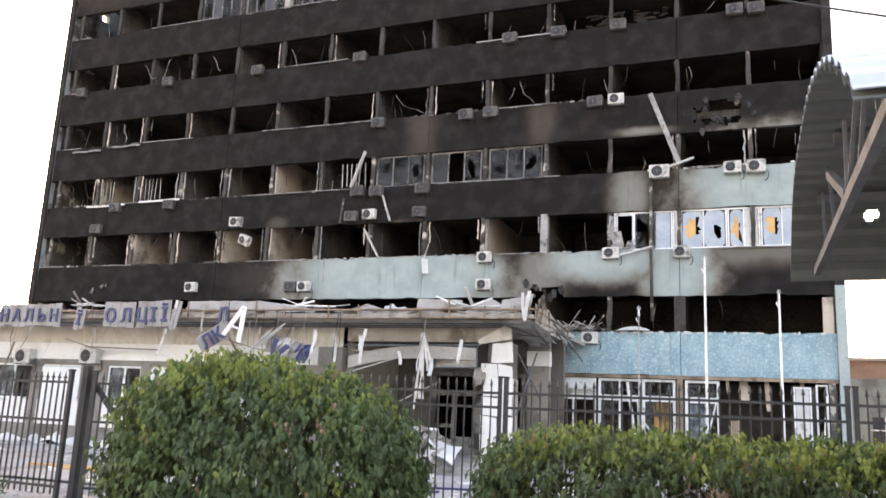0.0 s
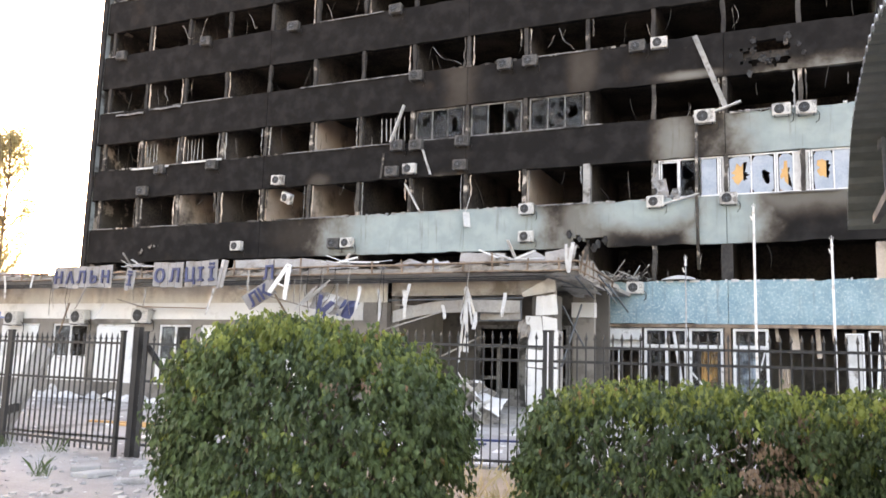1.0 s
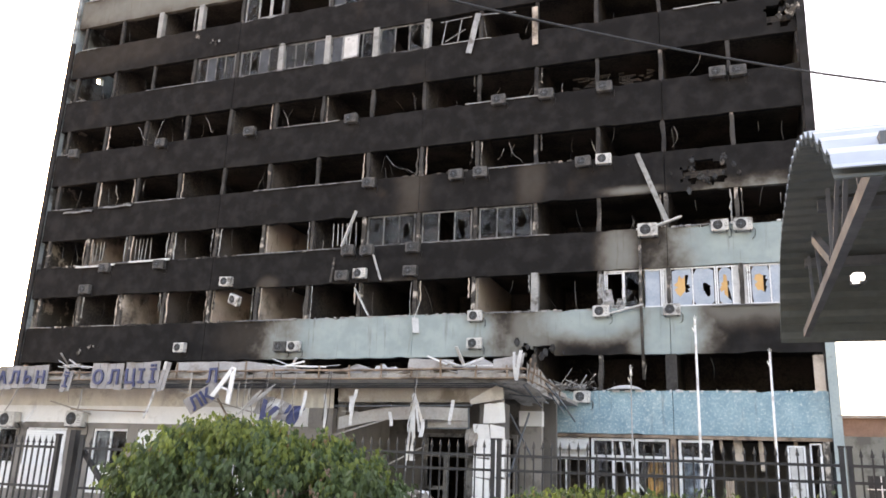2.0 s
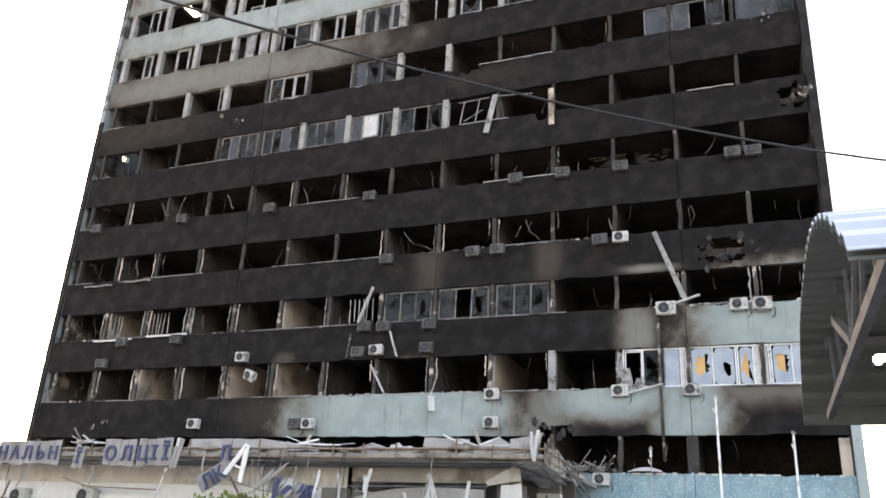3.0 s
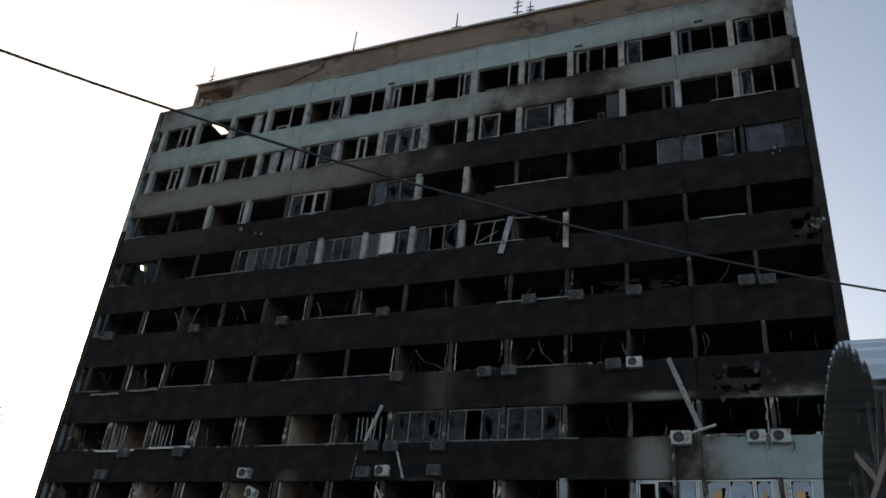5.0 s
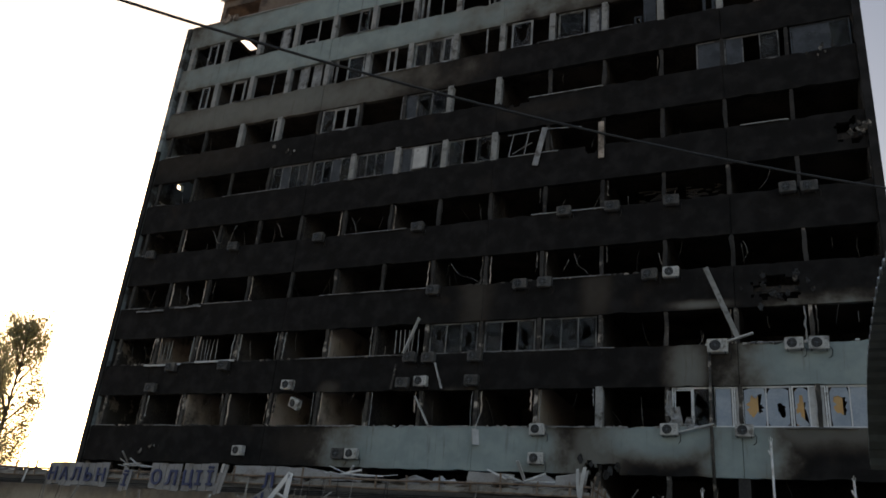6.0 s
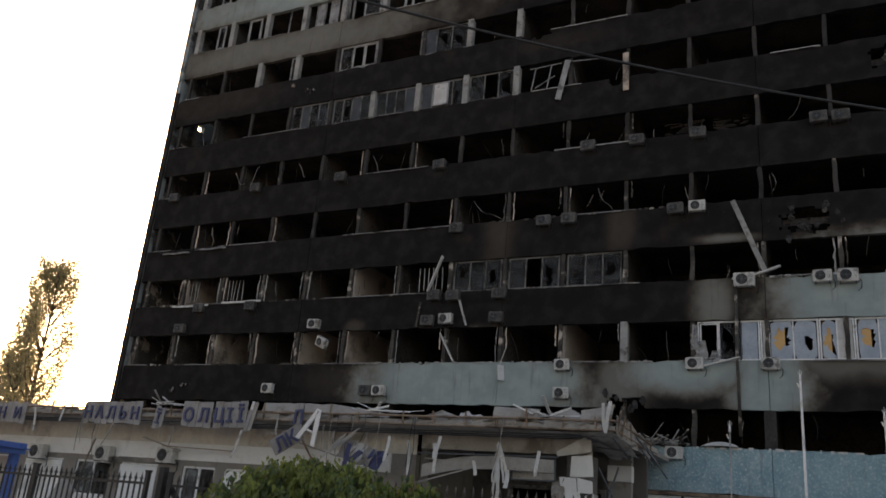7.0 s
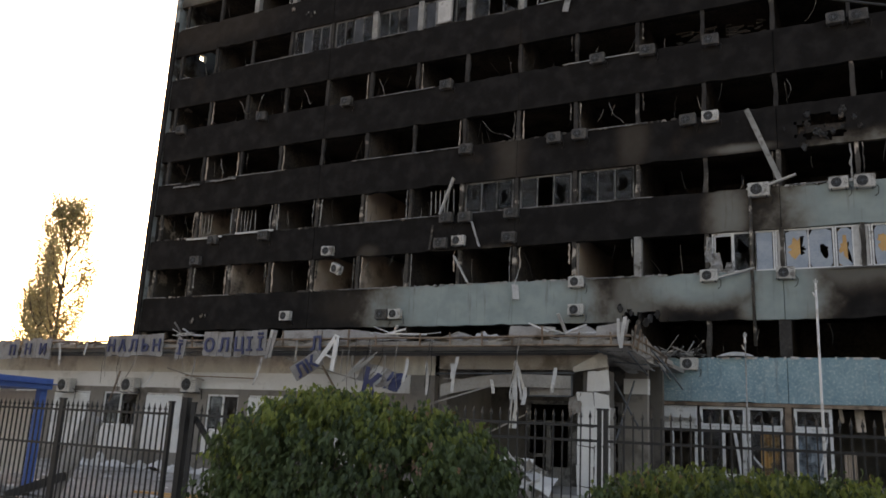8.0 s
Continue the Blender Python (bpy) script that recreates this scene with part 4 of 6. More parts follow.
# canopy
apiece("canopy_slab", [(AXL, -4.0, YF + 0.1, -5.0, 4.36, 4.5)], M_SOFFIT, "stained canopy slab")
apiece("roof", [(AXL, -4.6, -9.2, -0.1, 4.55, 4.7)], M_SHEET)
for i in range(12):
    x0 = -38 + i * 2.84
    q = 0.02 * noise.noise((i * 1.7, 3, 3))
    bm = bmesh.new()
    sheet(bm, [[(xx, yy, zz + q + (0.1 * rng.random() - 0.05 if (i > 7 and yy < -10) else 0)) for yy, zz in ((YF + 0.05, 4.33), (-9.9, 4.29), (-9.05, 4.25))] for xx in (x0 + 0.01, x0 + 0.95, x0 + 1.9, min(x0 + 2.83, -4.05))], 0.012)
    apart_("soffit_board", bm, M_SOFFIT, "sagging soffit board")
for y in (-10.1, -9.7, -9.35):
    bm = bmesh.new()
    tube(bm, [(-38 + q * 1.7, y, 4.27 - 0.02 * (y + 10.5) + 0.02 * noise.noise((q * 0.7, y, 1))) for q in range(21)], 0.02, 4)
    apart_("soffit_batten", bm, M_TRUSS)
for z, w in ((4.38, 0.03), (4.63, 0.035)):
    bm = bmesh.new()
    tube(bm, [(AXL + q * 0.55, YF, z + 0.03 * noise.noise((q * 0.4, z, 1))) for q in range(81)] + [(-3.98, YF + 0.02, z), (-3.93, -8.4, z - 0.05), (-3.9, -6.3, z - 0.16)], w, 4)
    apart_("fascia_rail", bm, M_RUST)
x = AXL + 0.3
while x < -4:
    top = rng.uniform(4.66, 4.95)
    bm = bmesh.new()
    bar(bm, (x, YF + 0.01, 4.36), (x + rng.uniform(-0.04, 0.04), YF + 0.02, top), 0.045)
    apart_("fascia_post", bm, M_RUST)
    x += rng.choice((0.95, 1.05, 1.6))
for i in range(9):
    y = YF + 0.2 + i * 0.5
    bm = bmesh.new()
    bar(bm, (-3.96, y, 4.3 - 0.015 * i), (-3.94 + rng.uniform(-0.1, 0.1), y + rng.uniform(-0.1, 0.1), 4.95 - 0.06 * i), 0.045)
    apart_("fascia_post", bm, M_RUST)
# remaining fascia sheets behind the rails, torn and buckled
x = AXL
while x < -4.2:
    e = min(x + rng.uniform(1.4, 2.8), -4.05)
    bm = bmesh.new()
    lift, tear = rng.uniform(-0.16, -0.02), rng.uniform(0, 9)
    sheet(bm, [[(x + (e - x - 0.04) * i / 8, YF + 0.06 + 0.2 * q * max(0, noise.noise((i * 0.5 + tear, q, 2))), 4.36 + 0.085 * q + (lift * q / 4 + 0.07 * noise.noise((i * 0.4 + tear, 1, 3)) if q > 2 else 0)) for q in range(5)] for i in range(9)], 0.008)
    apart_("fascia_sheet", bm, M_SHEET, "torn grey fascia sheet")
    x = e
bm = bmesh.new()
sheet(bm, [[(-3.96 + 0.2 * noise.noise((i * 0.6, q, 2)), YF + 0.1 + i * 0.5, 4.3 + 0.13 * q - 0.035 * i + (0.25 * noise.noise((i * 0.9, 1, 8)) if q > 2 else 0)) for q in range(5)] for i in range(9)], 0.01)
apart_("fascia_sheet", bm, M_SHEET, "torn grey fascia sheet")
# torn corner soffit, sagging towards the tower
for i, (x0, x1) in enumerate(((-4.95, -4.63), (-4.62, -4.3), (-4.28, -3.96))):
    bm = bmesh.new()
    sheet(bm, [[(x0 + (x1 - x0) * a / 2 + 0.02 * noise.noise((q, i, 2)), YF + 0.1 + 0.48 * q, 4.3 - 0.055 * q - 0.05 * i * (q / 7) + 0.07 * noise.noise((a * 0.7 + i * 3, q * 0.8, 7))) for q in range(8 - i)] for a in range(3)], 0.012)
    apart_("soffit_board", bm, M_SOFFIT, "torn corner soffit board")
for a, b in (((-4.95, YF + 0.1, 4.24), (-4.0, -7.6, 3.95)), ((-4.9, -8.9, 4.08), (-3.95, -8.7, 4.02)), ((-4.05, YF + 0.1, 4.2), (-4.3, -7.2, 3.85)), ((-4.0, -7.6, 4.3), (-3.6, -7.2, 3.7)), ((-3.95, -8.2, 4.5), (-3.55, -7.4, 3.9)), ((-3.95, -7.0, 4.4), (-3.45, -6.2, 3.5))):
    bm = bmesh.new()
    bar(bm, a, b, 0.035)
    apart_("soffit_batten", bm, M_TRUSS)
# ---- iron fence ----
def fence_run(x0, y0, x1, y1, height, rails, name="iron_fence", post_at=(0.0, 1.0), base=0.08):
    f = tagged(empty(name, x0, y0, 0), "black iron railing fence with spear-point bars", "fence", "iron fence panels")
    L = math.hypot(x1 - x0, y1 - y0)
    f.rotation_euler = (0, 0, math.atan2(y1 - y0, x1 - x0))
    n = int(L / 0.135)
    bm = bmesh.new()
    box(bm, -0.011, 0.011, -0.011, 0.011, base, height)
    t = bmesh.ops.create_cone(bm, segments=4, radius1=0.026, radius2=0.0, depth=0.11, matrix=Matrix.Translation((0, 0, height + 0.05)))
    box(bm, -0.022, 0.022, -0.022, 0.022, height - 0.015, height + 0.005)
    shared = mesh_of("bar", bm, M_IRON)
    for i in range(1, n):
        b = part("bar", shared, M_IRON, f)
        b.location.x = L * i / n
    for z in rails:
        piece("rail", [(0, L, -0.02, 0.02, z - 0.02, z + 0.02)], M_IRON, f)
    for s in post_at:
        bm = bmesh.new()
        x = L * s
        box(bm, x - 0.033, x + 0.033, -0.033, 0.033, 0.0, height + 0.1)
        box(bm, x - 0.042, x + 0.042, -0.042, 0.042, height + 0.1, height + 0.13)
        part("post", bm, M_IRON, f)
    return f


fence_run(-15.6, -22.0, -11.5, -22.05, 1.92, (0.2, 1.23, 1.84))
fence_run(-11.45, -22.05, -8.55, -22.25, 1.92, (0.2, 1.23, 1.84))
fence_run(-8.2, -22.1, -6.4, -21.4, 1.92, (0.2, 1.23, 1.84))
fence_run(-6.3, -21.3, -1.9, -20.2, 2.1, (0.2, 1.75, 1.97))
fence_run(-1.8, -20.2, 3.0, -20.2, 2.1, (0.2, 1.75, 1.97))
fence_run(3.1, -20.2, 8.0, -20.2, 2.1, (0.2, 1.75, 1.97))
gp = tagged(piece("gate_post", [(-8.4, -8.29, -22.18, -22.07, 0.0, 2.12)], M_IRON), "thick black iron gate post", "gate post")
tagged(piece("fence_kerb", [(-6.3, 8.0, -20.32, -20.06, 0.0, 0.1)], M_PAVE), "low concrete kerb under the railing", "kerb", kind="structure")


# ---- shrubs ----
def leaf_mesh(bm_verts, bm_faces, p, n, size, r, down=None):
    """One pointed leaf, folded along its rib. down: the way in which it hangs."""
    if down is None:
        u = Vector((r.uniform(-1, 1), r.uniform(-1, 1), r.uniform(-1.2, 0.2))).cross(n)
    else:
        u = down.cross(n)
    if u.length < 1e-3:
        u = Vector((1, 0, 0))
    u.normalize()
    d = n.cross(u).normalized()
    if d.z > 0:
        d = -d
    w = size * 0.29
    i = len(bm_verts)
    dip = n * (size * 0.11)
    bm_verts += [p, p + d * size * 0.42 + u * w + dip, p + d * size * 0.42 - u * w + dip, p + d * size - dip * 1.6, p + d * size * 0.5]
    bm_faces += [(i, i + 1, i + 4), (i, i + 4, i + 2), (i + 1, i + 3, i + 4), (i + 4, i + 3, i + 2)]


def shrub(name, label, cx, cy, rx, ry, z0, z1, twigs, size, seed, power=2.6, dead=(), category="shrub", skew=0.0, peak=None):
    """A shrub grown out of its clipping: stems inside and a shell of leafy twigs with gaps and an uneven outline."""
    r = random.Random(seed)
    s = tagged(empty(name, cx, cy, 0), label, category)
    cz, rz = (z0 + z1) / 2, (z1 - z0) / 2
    bm = bmesh.new()
    for i in range(16):
        a = r.uniform(0, 6.283)
        q = r.uniform(0.2, 0.85)
        e = Vector((math.cos(a) * rx * q, math.sin(a) * ry * q, z0 + (z1 - z0) * r.uniform(0.55, 0.9)))
        st = Vector((e.x * 0.5, e.y * 0.5, 0.0))
        mid = (st + e) / 2 + Vector((r.uniform(-0.1, 0.1), r.uniform(-0.1, 0.1), 0))
        tube(bm, [st, mid, e], [0.03, 0.018, 0.006], 5)
        for _ in range(4):
            b0 = st.lerp(e, r.uniform(0.3, 0.9))
            tube(bm, [b0, b0 + Vector((r.uniform(-0.4, 0.4), r.uniform(-0.4, 0.4), r.uniform(0.05, 0.4)))], [0.01, 0.004], 4)
    part("woody_frame", bm, M_BARK, s)
    sets = {"foliage": ([], [], M_LEAF), "withered_foliage": ([], [], M_DEADLEAF), "young_toplit_foliage": ([], [], M_YOUNG_TOPLIT)}

    def twig(p, way, n, kind, length, leaf):
        for i in range(n):
            q = p + way * (length * (i + 0.3) / n) + Vector((r.gauss(0, 0.022), r.gauss(0, 0.022), r.gauss(0, 0.02)))
            side = Vector((way.x, way.y, 0.0)) + Vector((r.gauss(0, 0.55), r.gauss(0, 0.55), 0.0))
            if side.length < 1e-3:
                side = Vector((0, -1, 0))
            side.normalize()
            down = (side * r.uniform(0.2, 0.9) + Vector((0, 0, -1))).normalized()
            nrm = (side * r.uniform(0.6, 1.0) + Vector((r.gauss(0, 0.42), r.gauss(0, 0.42), r.uniform(0.0, 0.9)))).normalized()
            leaf_mesh(sets[kind][0], sets[kind][1], q, nrm, leaf * r.uniform(0.7, 1.2), r, down)

    made = 0
    while made < twigs:
        d = Vector((r.gauss(0, 1), r.gauss(0, 1), r.gauss(0, 1))).normalized()
        k = (abs(d.x) ** power + abs(d.y) ** power + abs(d.z) ** power) ** (-1 / power)
        lump = 1 + 0.12 * noise.noise((d.x * 2.1 + seed, d.y * 2.1, d.z * 2.1)) + 0.1 * noise.noise((d.x * 6, d.y * 6 + seed, d.z * 6))
        depth = 0.94 - abs(r.gauss(0, 0.13))
        p = Vector((d.x * k * rx, d.y * k * ry, d.z * k * rz)) * lump * depth
        p.z = (p.z + cz) * (1 - skew * p.x / rx)
        if peak:
            p.z += peak[1] * math.exp(-((p.x - peak[0]) / peak[2]) ** 2) * max(0.0, d.z)
        made += 1
        if p.z < z0 * 0.8 or noise.noise((p.x * 3.1 + seed, p.y * 3.1, p.z * 3.1)) > (0.5 if category == "hedge" else 0.44):
            continue
        hit = any((p - Vector(c)).length < q * (0.6 + 0.7 * r.random()) for c, q in dead)
        if hit and r.random() < 0.25:
            continue
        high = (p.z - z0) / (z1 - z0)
        # paler leaves near the top: new growth plus sky light put into colour
        kind = "withered_foliage" if hit else "young_toplit_foliage" if (high > 0.78 + 0.16 * r.random() and r.random() < 0.6) or r.random() < 0.04 else "foliage"
        way = (Vector((d.x / rx, d.y / ry, d.z / rz)).normalized() + Vector((r.gauss(0, 0.3), r.gauss(0, 0.3), 0.25))).normalized()
        twig(p, way, 11, kind, 0.16, size * (0.75 if hit else 1.0))
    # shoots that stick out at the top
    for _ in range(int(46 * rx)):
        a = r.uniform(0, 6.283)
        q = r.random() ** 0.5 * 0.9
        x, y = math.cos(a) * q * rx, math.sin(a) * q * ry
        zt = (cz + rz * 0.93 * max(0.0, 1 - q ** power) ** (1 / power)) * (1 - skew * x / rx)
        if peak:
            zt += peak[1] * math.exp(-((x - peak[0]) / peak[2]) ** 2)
        twig(Vector((x, y, zt - 0.08)), Vector((r.gauss(0, 0.25), r.gauss(0, 0.25), 1)).normalized(), 8, "young_toplit_foliage", r.uniform(0.12, 0.3), size * 0.8)
    for nm, (a, b, m) in sets.items():
        if b:
            me = bpy.data.meshes.new(nm)
            me.from_pydata([tuple(v) for v in a], [], b)
            me.materials.append(m)
            part(nm, me, m, s)["kind"] = "stuff"
    return s


shrub("round_shrub", "large rounded green shrub with a withered brown patch", -2.26, -26.2, 1.43, 0.92, 0.1, 1.9, 4000, 0.069, 3, 3.0, skew=0.04, peak=(-0.35, 0.12, 0.6), dead=(((0.93, -0.66, 1.64), 0.2), ((0.96, -0.78, 1.5), 0.19), ((1.0, -0.82, 1.36), 0.16)))
shrub("clipped_hedge", "dense clipped green hedge with some withered leaves", 0.95, -25.6, 1.32, 0.75, 0.08, 1.46, 3600, 0.059, 5, 5.0, dead=(((-0.16, -0.7, 1.22), 0.1), ((0.45, -0.65, 1.06), 0.16), ((0.65, -0.65, 0.92), 0.22)), category="hedge")
shrub("clipped_hedge", "clipped green hedge browned through the middle", 2.85, -25.4, 1.27, 0.75, 0.08, 1.46, 3600, 0.059, 8, 5.0, dead=(((-1.1, -0.6, 1.05), 0.24), ((-1.0, -0.65, 0.8), 0.2)), category="hedge")
shrub("clipped_hedge", "dense clipped green hedge", 5.2, -25.2, 1.3, 0.75, 0.08, 1.56, 1500, 0.08, 11, 4.5, category="hedge")

# ---- bus shelter roof ----
shelter = tagged(empty("bus_shelter", 5, -28.2, 0), "bus shelter with arched corrugated roof on grey trusses", "bus shelter")
SX0, SX1, YN, YFAR = 2.16, 9.0, -30.4, -25.75


def spart(name, bm, mat, label=""):
    ob = part(name, bm, mat, shelter, label)
    ob.matrix_parent_inverse = Matrix.Translation((-5, 28.2, 0))
    return ob


def arch(u):
    """The roof's section, from the far eave to the near one, which lies lower."""
    return YFAR + (YN - YFAR) * u, 2.74 - 0.32 * u + 0.57 * (1 - abs(2 * u - 1) ** (3.6 if u < 0.5 else 2.5))


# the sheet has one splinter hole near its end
# its two layers hold shade below and sky light above in their colours
for lift, mat, nm, lab in ((0.0, M_CANOPY_SHADED, "roof_lining", "grey-green underside of the roof sheet, coloured as shaded"), (0.03, M_CANOPY_SKYLIT, "roof_sheet", "corrugated roof sheet, coloured pale as lit by the sky")):
    bm = bmesh.new()
    n = 144
    xs = [SX0] + [2.59 + 0.012 * q for q in range(15)] + [SX1]
    for off in (0.0, 0.004):
        g = []
        for i in range(n + 1):
            y, z = arch(i / n)
            rib = 0.022 * (1 if i % 6 in (2, 3, 4) else 0)
            g.append([bm.verts.new((x, y, z + rib + lift + off)) for x in xs])
        for i in range(n):
            for q in range(len(xs) - 1):
                c = (g[i][q].co + g[i + 1][q + 1].co) / 2
                if ((c.x - 2.675) / 0.055) ** 2 + ((c.y + 26.344) / 0.1) ** 2 > 1:
                    bm.faces.new((g[i][q], g[i][q + 1], g[i + 1][q + 1], g[i + 1][q]))
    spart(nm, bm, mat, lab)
for x in (2.33, 4.6, 6.8, 8.8):
    bm = bmesh.new()
    bar(bm, (x, YFAR - 0.3, 2.76), (x, YN + 0.2, 2.6), 0.04, 0.06)
    bar(bm, (x, -28.43, 2.7), (x, -27.5, 3.08), 0.04, 0.05)
    for y0, y1 in ((-28.4, -28.45), (-28.42, -28.95), (-28.9, -29.25), (-27.7, -27.45), (-29.6, -29.5), (-27.0, -26.9)):
        z1 = arch((y1 - YFAR) / (YN - YFAR))[1] - 0.05
        bar(bm, (x, y0, 2.76 + (y0 - YFAR) * 0.035), (x, y1, z1), 0.018)
    spart("truss", bm, M_TRUSS, "grey welded bow truss")
for u in (0.22, 0.5, 0.78):
    y, z = arch(u)
    bm = bmesh.new()
    bar(bm, (SX0 + (0.15 if 0 < u < 1 else 0.1), y, z - 0.05), (SX1, y, z - 0.05), 0.06)
    spart("purlin", bm, M_TRUSS)
for x in (4.6, 8.8):
    for y, z in ((YFAR - 0.05, 2.7), (YN + 0.1, 2.4)):
        bm = bmesh.new()
        bar(bm, (x, y, 0), (x, y, z), 0.1)
        spart("post", bm, M_TRUSS)

# ---- flag poles ----
for x, z, y in ((1.0, 4.64, -17.0), (2.26, 4.0, -17.0), (-0.2, 3.72, -17.0)):
    p = tagged(empty("flag_pole", x, y, 0), "slim white flag pole with a metal finial", "flag pole", "flag poles")
    bm = bmesh.new()
    tube(bm, [(0, 0, 0), (0, 0, z - 0.1)], [0.028, 0.019] if x > 0 else [0.017, 0.011], 10)
    part("mast", bm, M_POLE if x > 0 else M_COLUMN_LIGHT, p)
    bm = bmesh.new()
    tube(bm, [(0, 0, z - 0.12), (0, 0, z)], [0.024, 0.012], 8)
    bar(bm, (-0.02, 0, z - 0.01), (-0.03, 0, z + 0.05), 0.008)
    bar(bm, (0.02, 0, z - 0.01), (0.03, 0, z + 0.05), 0.008)
    bar(bm, (0, 0, z - 0.02), (0, 0, z + 0.08), 0.01)
    part("finial", bm, M_POLE, p)
    bm = bmesh.new()
    bar(bm, (-0.02, -0.02, z - 0.24), (-0.05, -0.03, z - 0.16), 0.022)
    part("cleat", bm, M_POLE, p)


# ---- poplars ----
def poplar(x, y, height, width, count, seed):
    r = random.Random(seed)
    t = tagged(empty("poplar", x, y, 0), "tall slender poplar tree with sparse backlit leaves", "tree", "poplars beside the tower")
    bm = bmesh.new()
    pts = [(0.25 * noise.noise((i, seed, 1)), 0.25 * noise.noise((i, seed, 2)), height * i / 10) for i in range(11)]
    tube(bm, pts, [0.24 * (1 - i / 10.5) + 0.015 for i in range(11)], 8)
    part("trunk", bm, M_BARK, t)
    vs, fs = [], []
    bm = bmesh.new()
    for i in range(70):
        z = height * r.uniform(0.15, 0.95)
        a = r.uniform(0, 6.283)
        L = width * (1.0 - abs(z / height - 0.45) * 1.1) * r.uniform(0.5, 1.1)
        st = Vector((0, 0, z))
        e = st + Vector((math.cos(a) * L, math.sin(a) * L, L * r.uniform(1.4, 2.6)))
        e.z = min(e.z, height * 1.02)
        mid = st.lerp(e, 0.5) + Vector((math.cos(a) * L * 0.2, math.sin(a) * L * 0.2, 0))
        tube(bm, [st, mid, e], [0.07, 0.04, 0.015], 4)
        for _ in range(count // 70):
            q = r.uniform(0.25, 1.05)
            p = st.lerp(mid, q * 2) if q < 0.5 else mid.lerp(e, q * 2 - 1)
            p = p + Vector((r.gauss(0, 0.3), r.gauss(0, 0.3), r.gauss(0, 0.42)))
            leaf_mesh(vs, fs, p, Vector((r.gauss(0, 1), r.gauss(0, 1), r.gauss(0, 1))).normalized(), r.uniform(0.12, 0.24), r)
    part("woody_frame", bm, M_BARK, t)
    me = bpy.data.meshes.new("crown")
    me.from_pydata([tuple(v) for v in vs], [], fs)
    me.materials.append(M_POPLAR)
    part("crown", me, M_POPLAR, t)["kind"] = "stuff"


poplar(-57.3, 12, 19.6, 3.1, 20000, 2)
poplar(-60.9, 13, 18.3, 2.0, 13000, 4)
poplar(-64.4, 15, 12.0, 2.6, 9000, 6)
# ---- overhead cable ----
bm = bmesh.new()
A, C = Vector((-11.8, -24.149, 12.589)), Vector((5.6, -10.432, 12.15))
tube(bm, [A.lerp(C, u) - Vector((0, 0, 2.4 * u * (1 - u))) for u in [-0.9 + 0.06 * i for i in range(47)]], 0.031, 6)
tagged(part("overhead_cable", bm, M_CABLE), "sagging black overhead cable", "cable")


# ---- sign panels and letters on the canopy ----
def sign_board(word, x0, x1, z0, z1, y=-10.56, tilt=0.0, label=""):
    s = tagged(empty("sign_board", (x0 + x1) / 2, y, (z0 + z1) / 2), label, "sign", "torn sign boards on the canopy")
    w, h = x1 - x0, z1 - z0
    n = max(2, int(w / 0.3))
    for i in range(n):
        a = -w / 2 + w * i / n
        piece("slat", [(a + 0.008, a + w / n - 0.008, 0.0, 0.03, -h / 2 + rng.uniform(-0.05, 0.04), h / 2 + rng.uniform(-0.03, 0.05))], M_SIGN, s)
    if word:
        step = w / len(word)
        for i, ch in enumerate(word):
            if ch == " ":
                continue
            me = text_mesh(ch, h * 0.78, 0.02)
            me.materials.append(M_LETTER)
            l = part("letter", me, M_LETTER, s, "dark blue letter")
            l.matrix_basis = pose(-w / 2 + step * (i + 0.5), -0.04, -h * 0.3, 90, 0, 0)
    s.rotation_euler = (0, radians(tilt), 0)
    return s


sign_board("НАЛЬН", -24.2, -21.25, 4.08, 4.88, label="silver slatted sign board with blue letters")
sign_board("Ї", -20.6, -20.15, 3.98, 4.7, tilt=6, label="loose sign strip with one blue letter")
sign_board("ОЛ", -19.3, -17.95, 4.05, 4.9, label="silver slatted sign board with blue letters")
sign_board("ЦІЇ", -17.85, -16.45, 4.08, 4.92, tilt=-1, label="silver slatted sign board with blue letters")
sign_board("НИ", -29.2, -27.4, 3.98, 4.75, label="silver slatted sign board with blue letters")
sign_board("А П", -31.3, -29.4, 3.98, 4.72, tilt=2, label="silver slatted sign board with blue letters")
sign_board("", -16.4, -16.1, 4.0, 4.95, tilt=12, label="bent pale sign strip")
sign_board("Л", -14.5, -14.15, 4.1, 4.9, tilt=-3, label="narrow sign strip with one blue letter")


def dangling(word, x, z, size, rx, ry, rz, mat, label, backed=True):
    d = tagged(empty("hanging_letter", x, -10.72, z), label, "sign letter", "letters hanging from the canopy")
    if backed:
        piece("backing", [(-size * 0.55 * len(word), size * 0.55 * len(word), 0.0, 0.025, -size * 0.5, size * 0.55)], M_SIGN if mat is M_LETTER else M_LETTER, d)
    me = text_mesh(word, size * 1.15, 0.02)
    me.materials.append(mat)
    part("letter", me, mat, d).matrix_basis = pose(0, -0.04, -size * 0.42, 90, 0, 0)
    d.rotation_euler = (radians(rx), radians(ry), radians(rz))


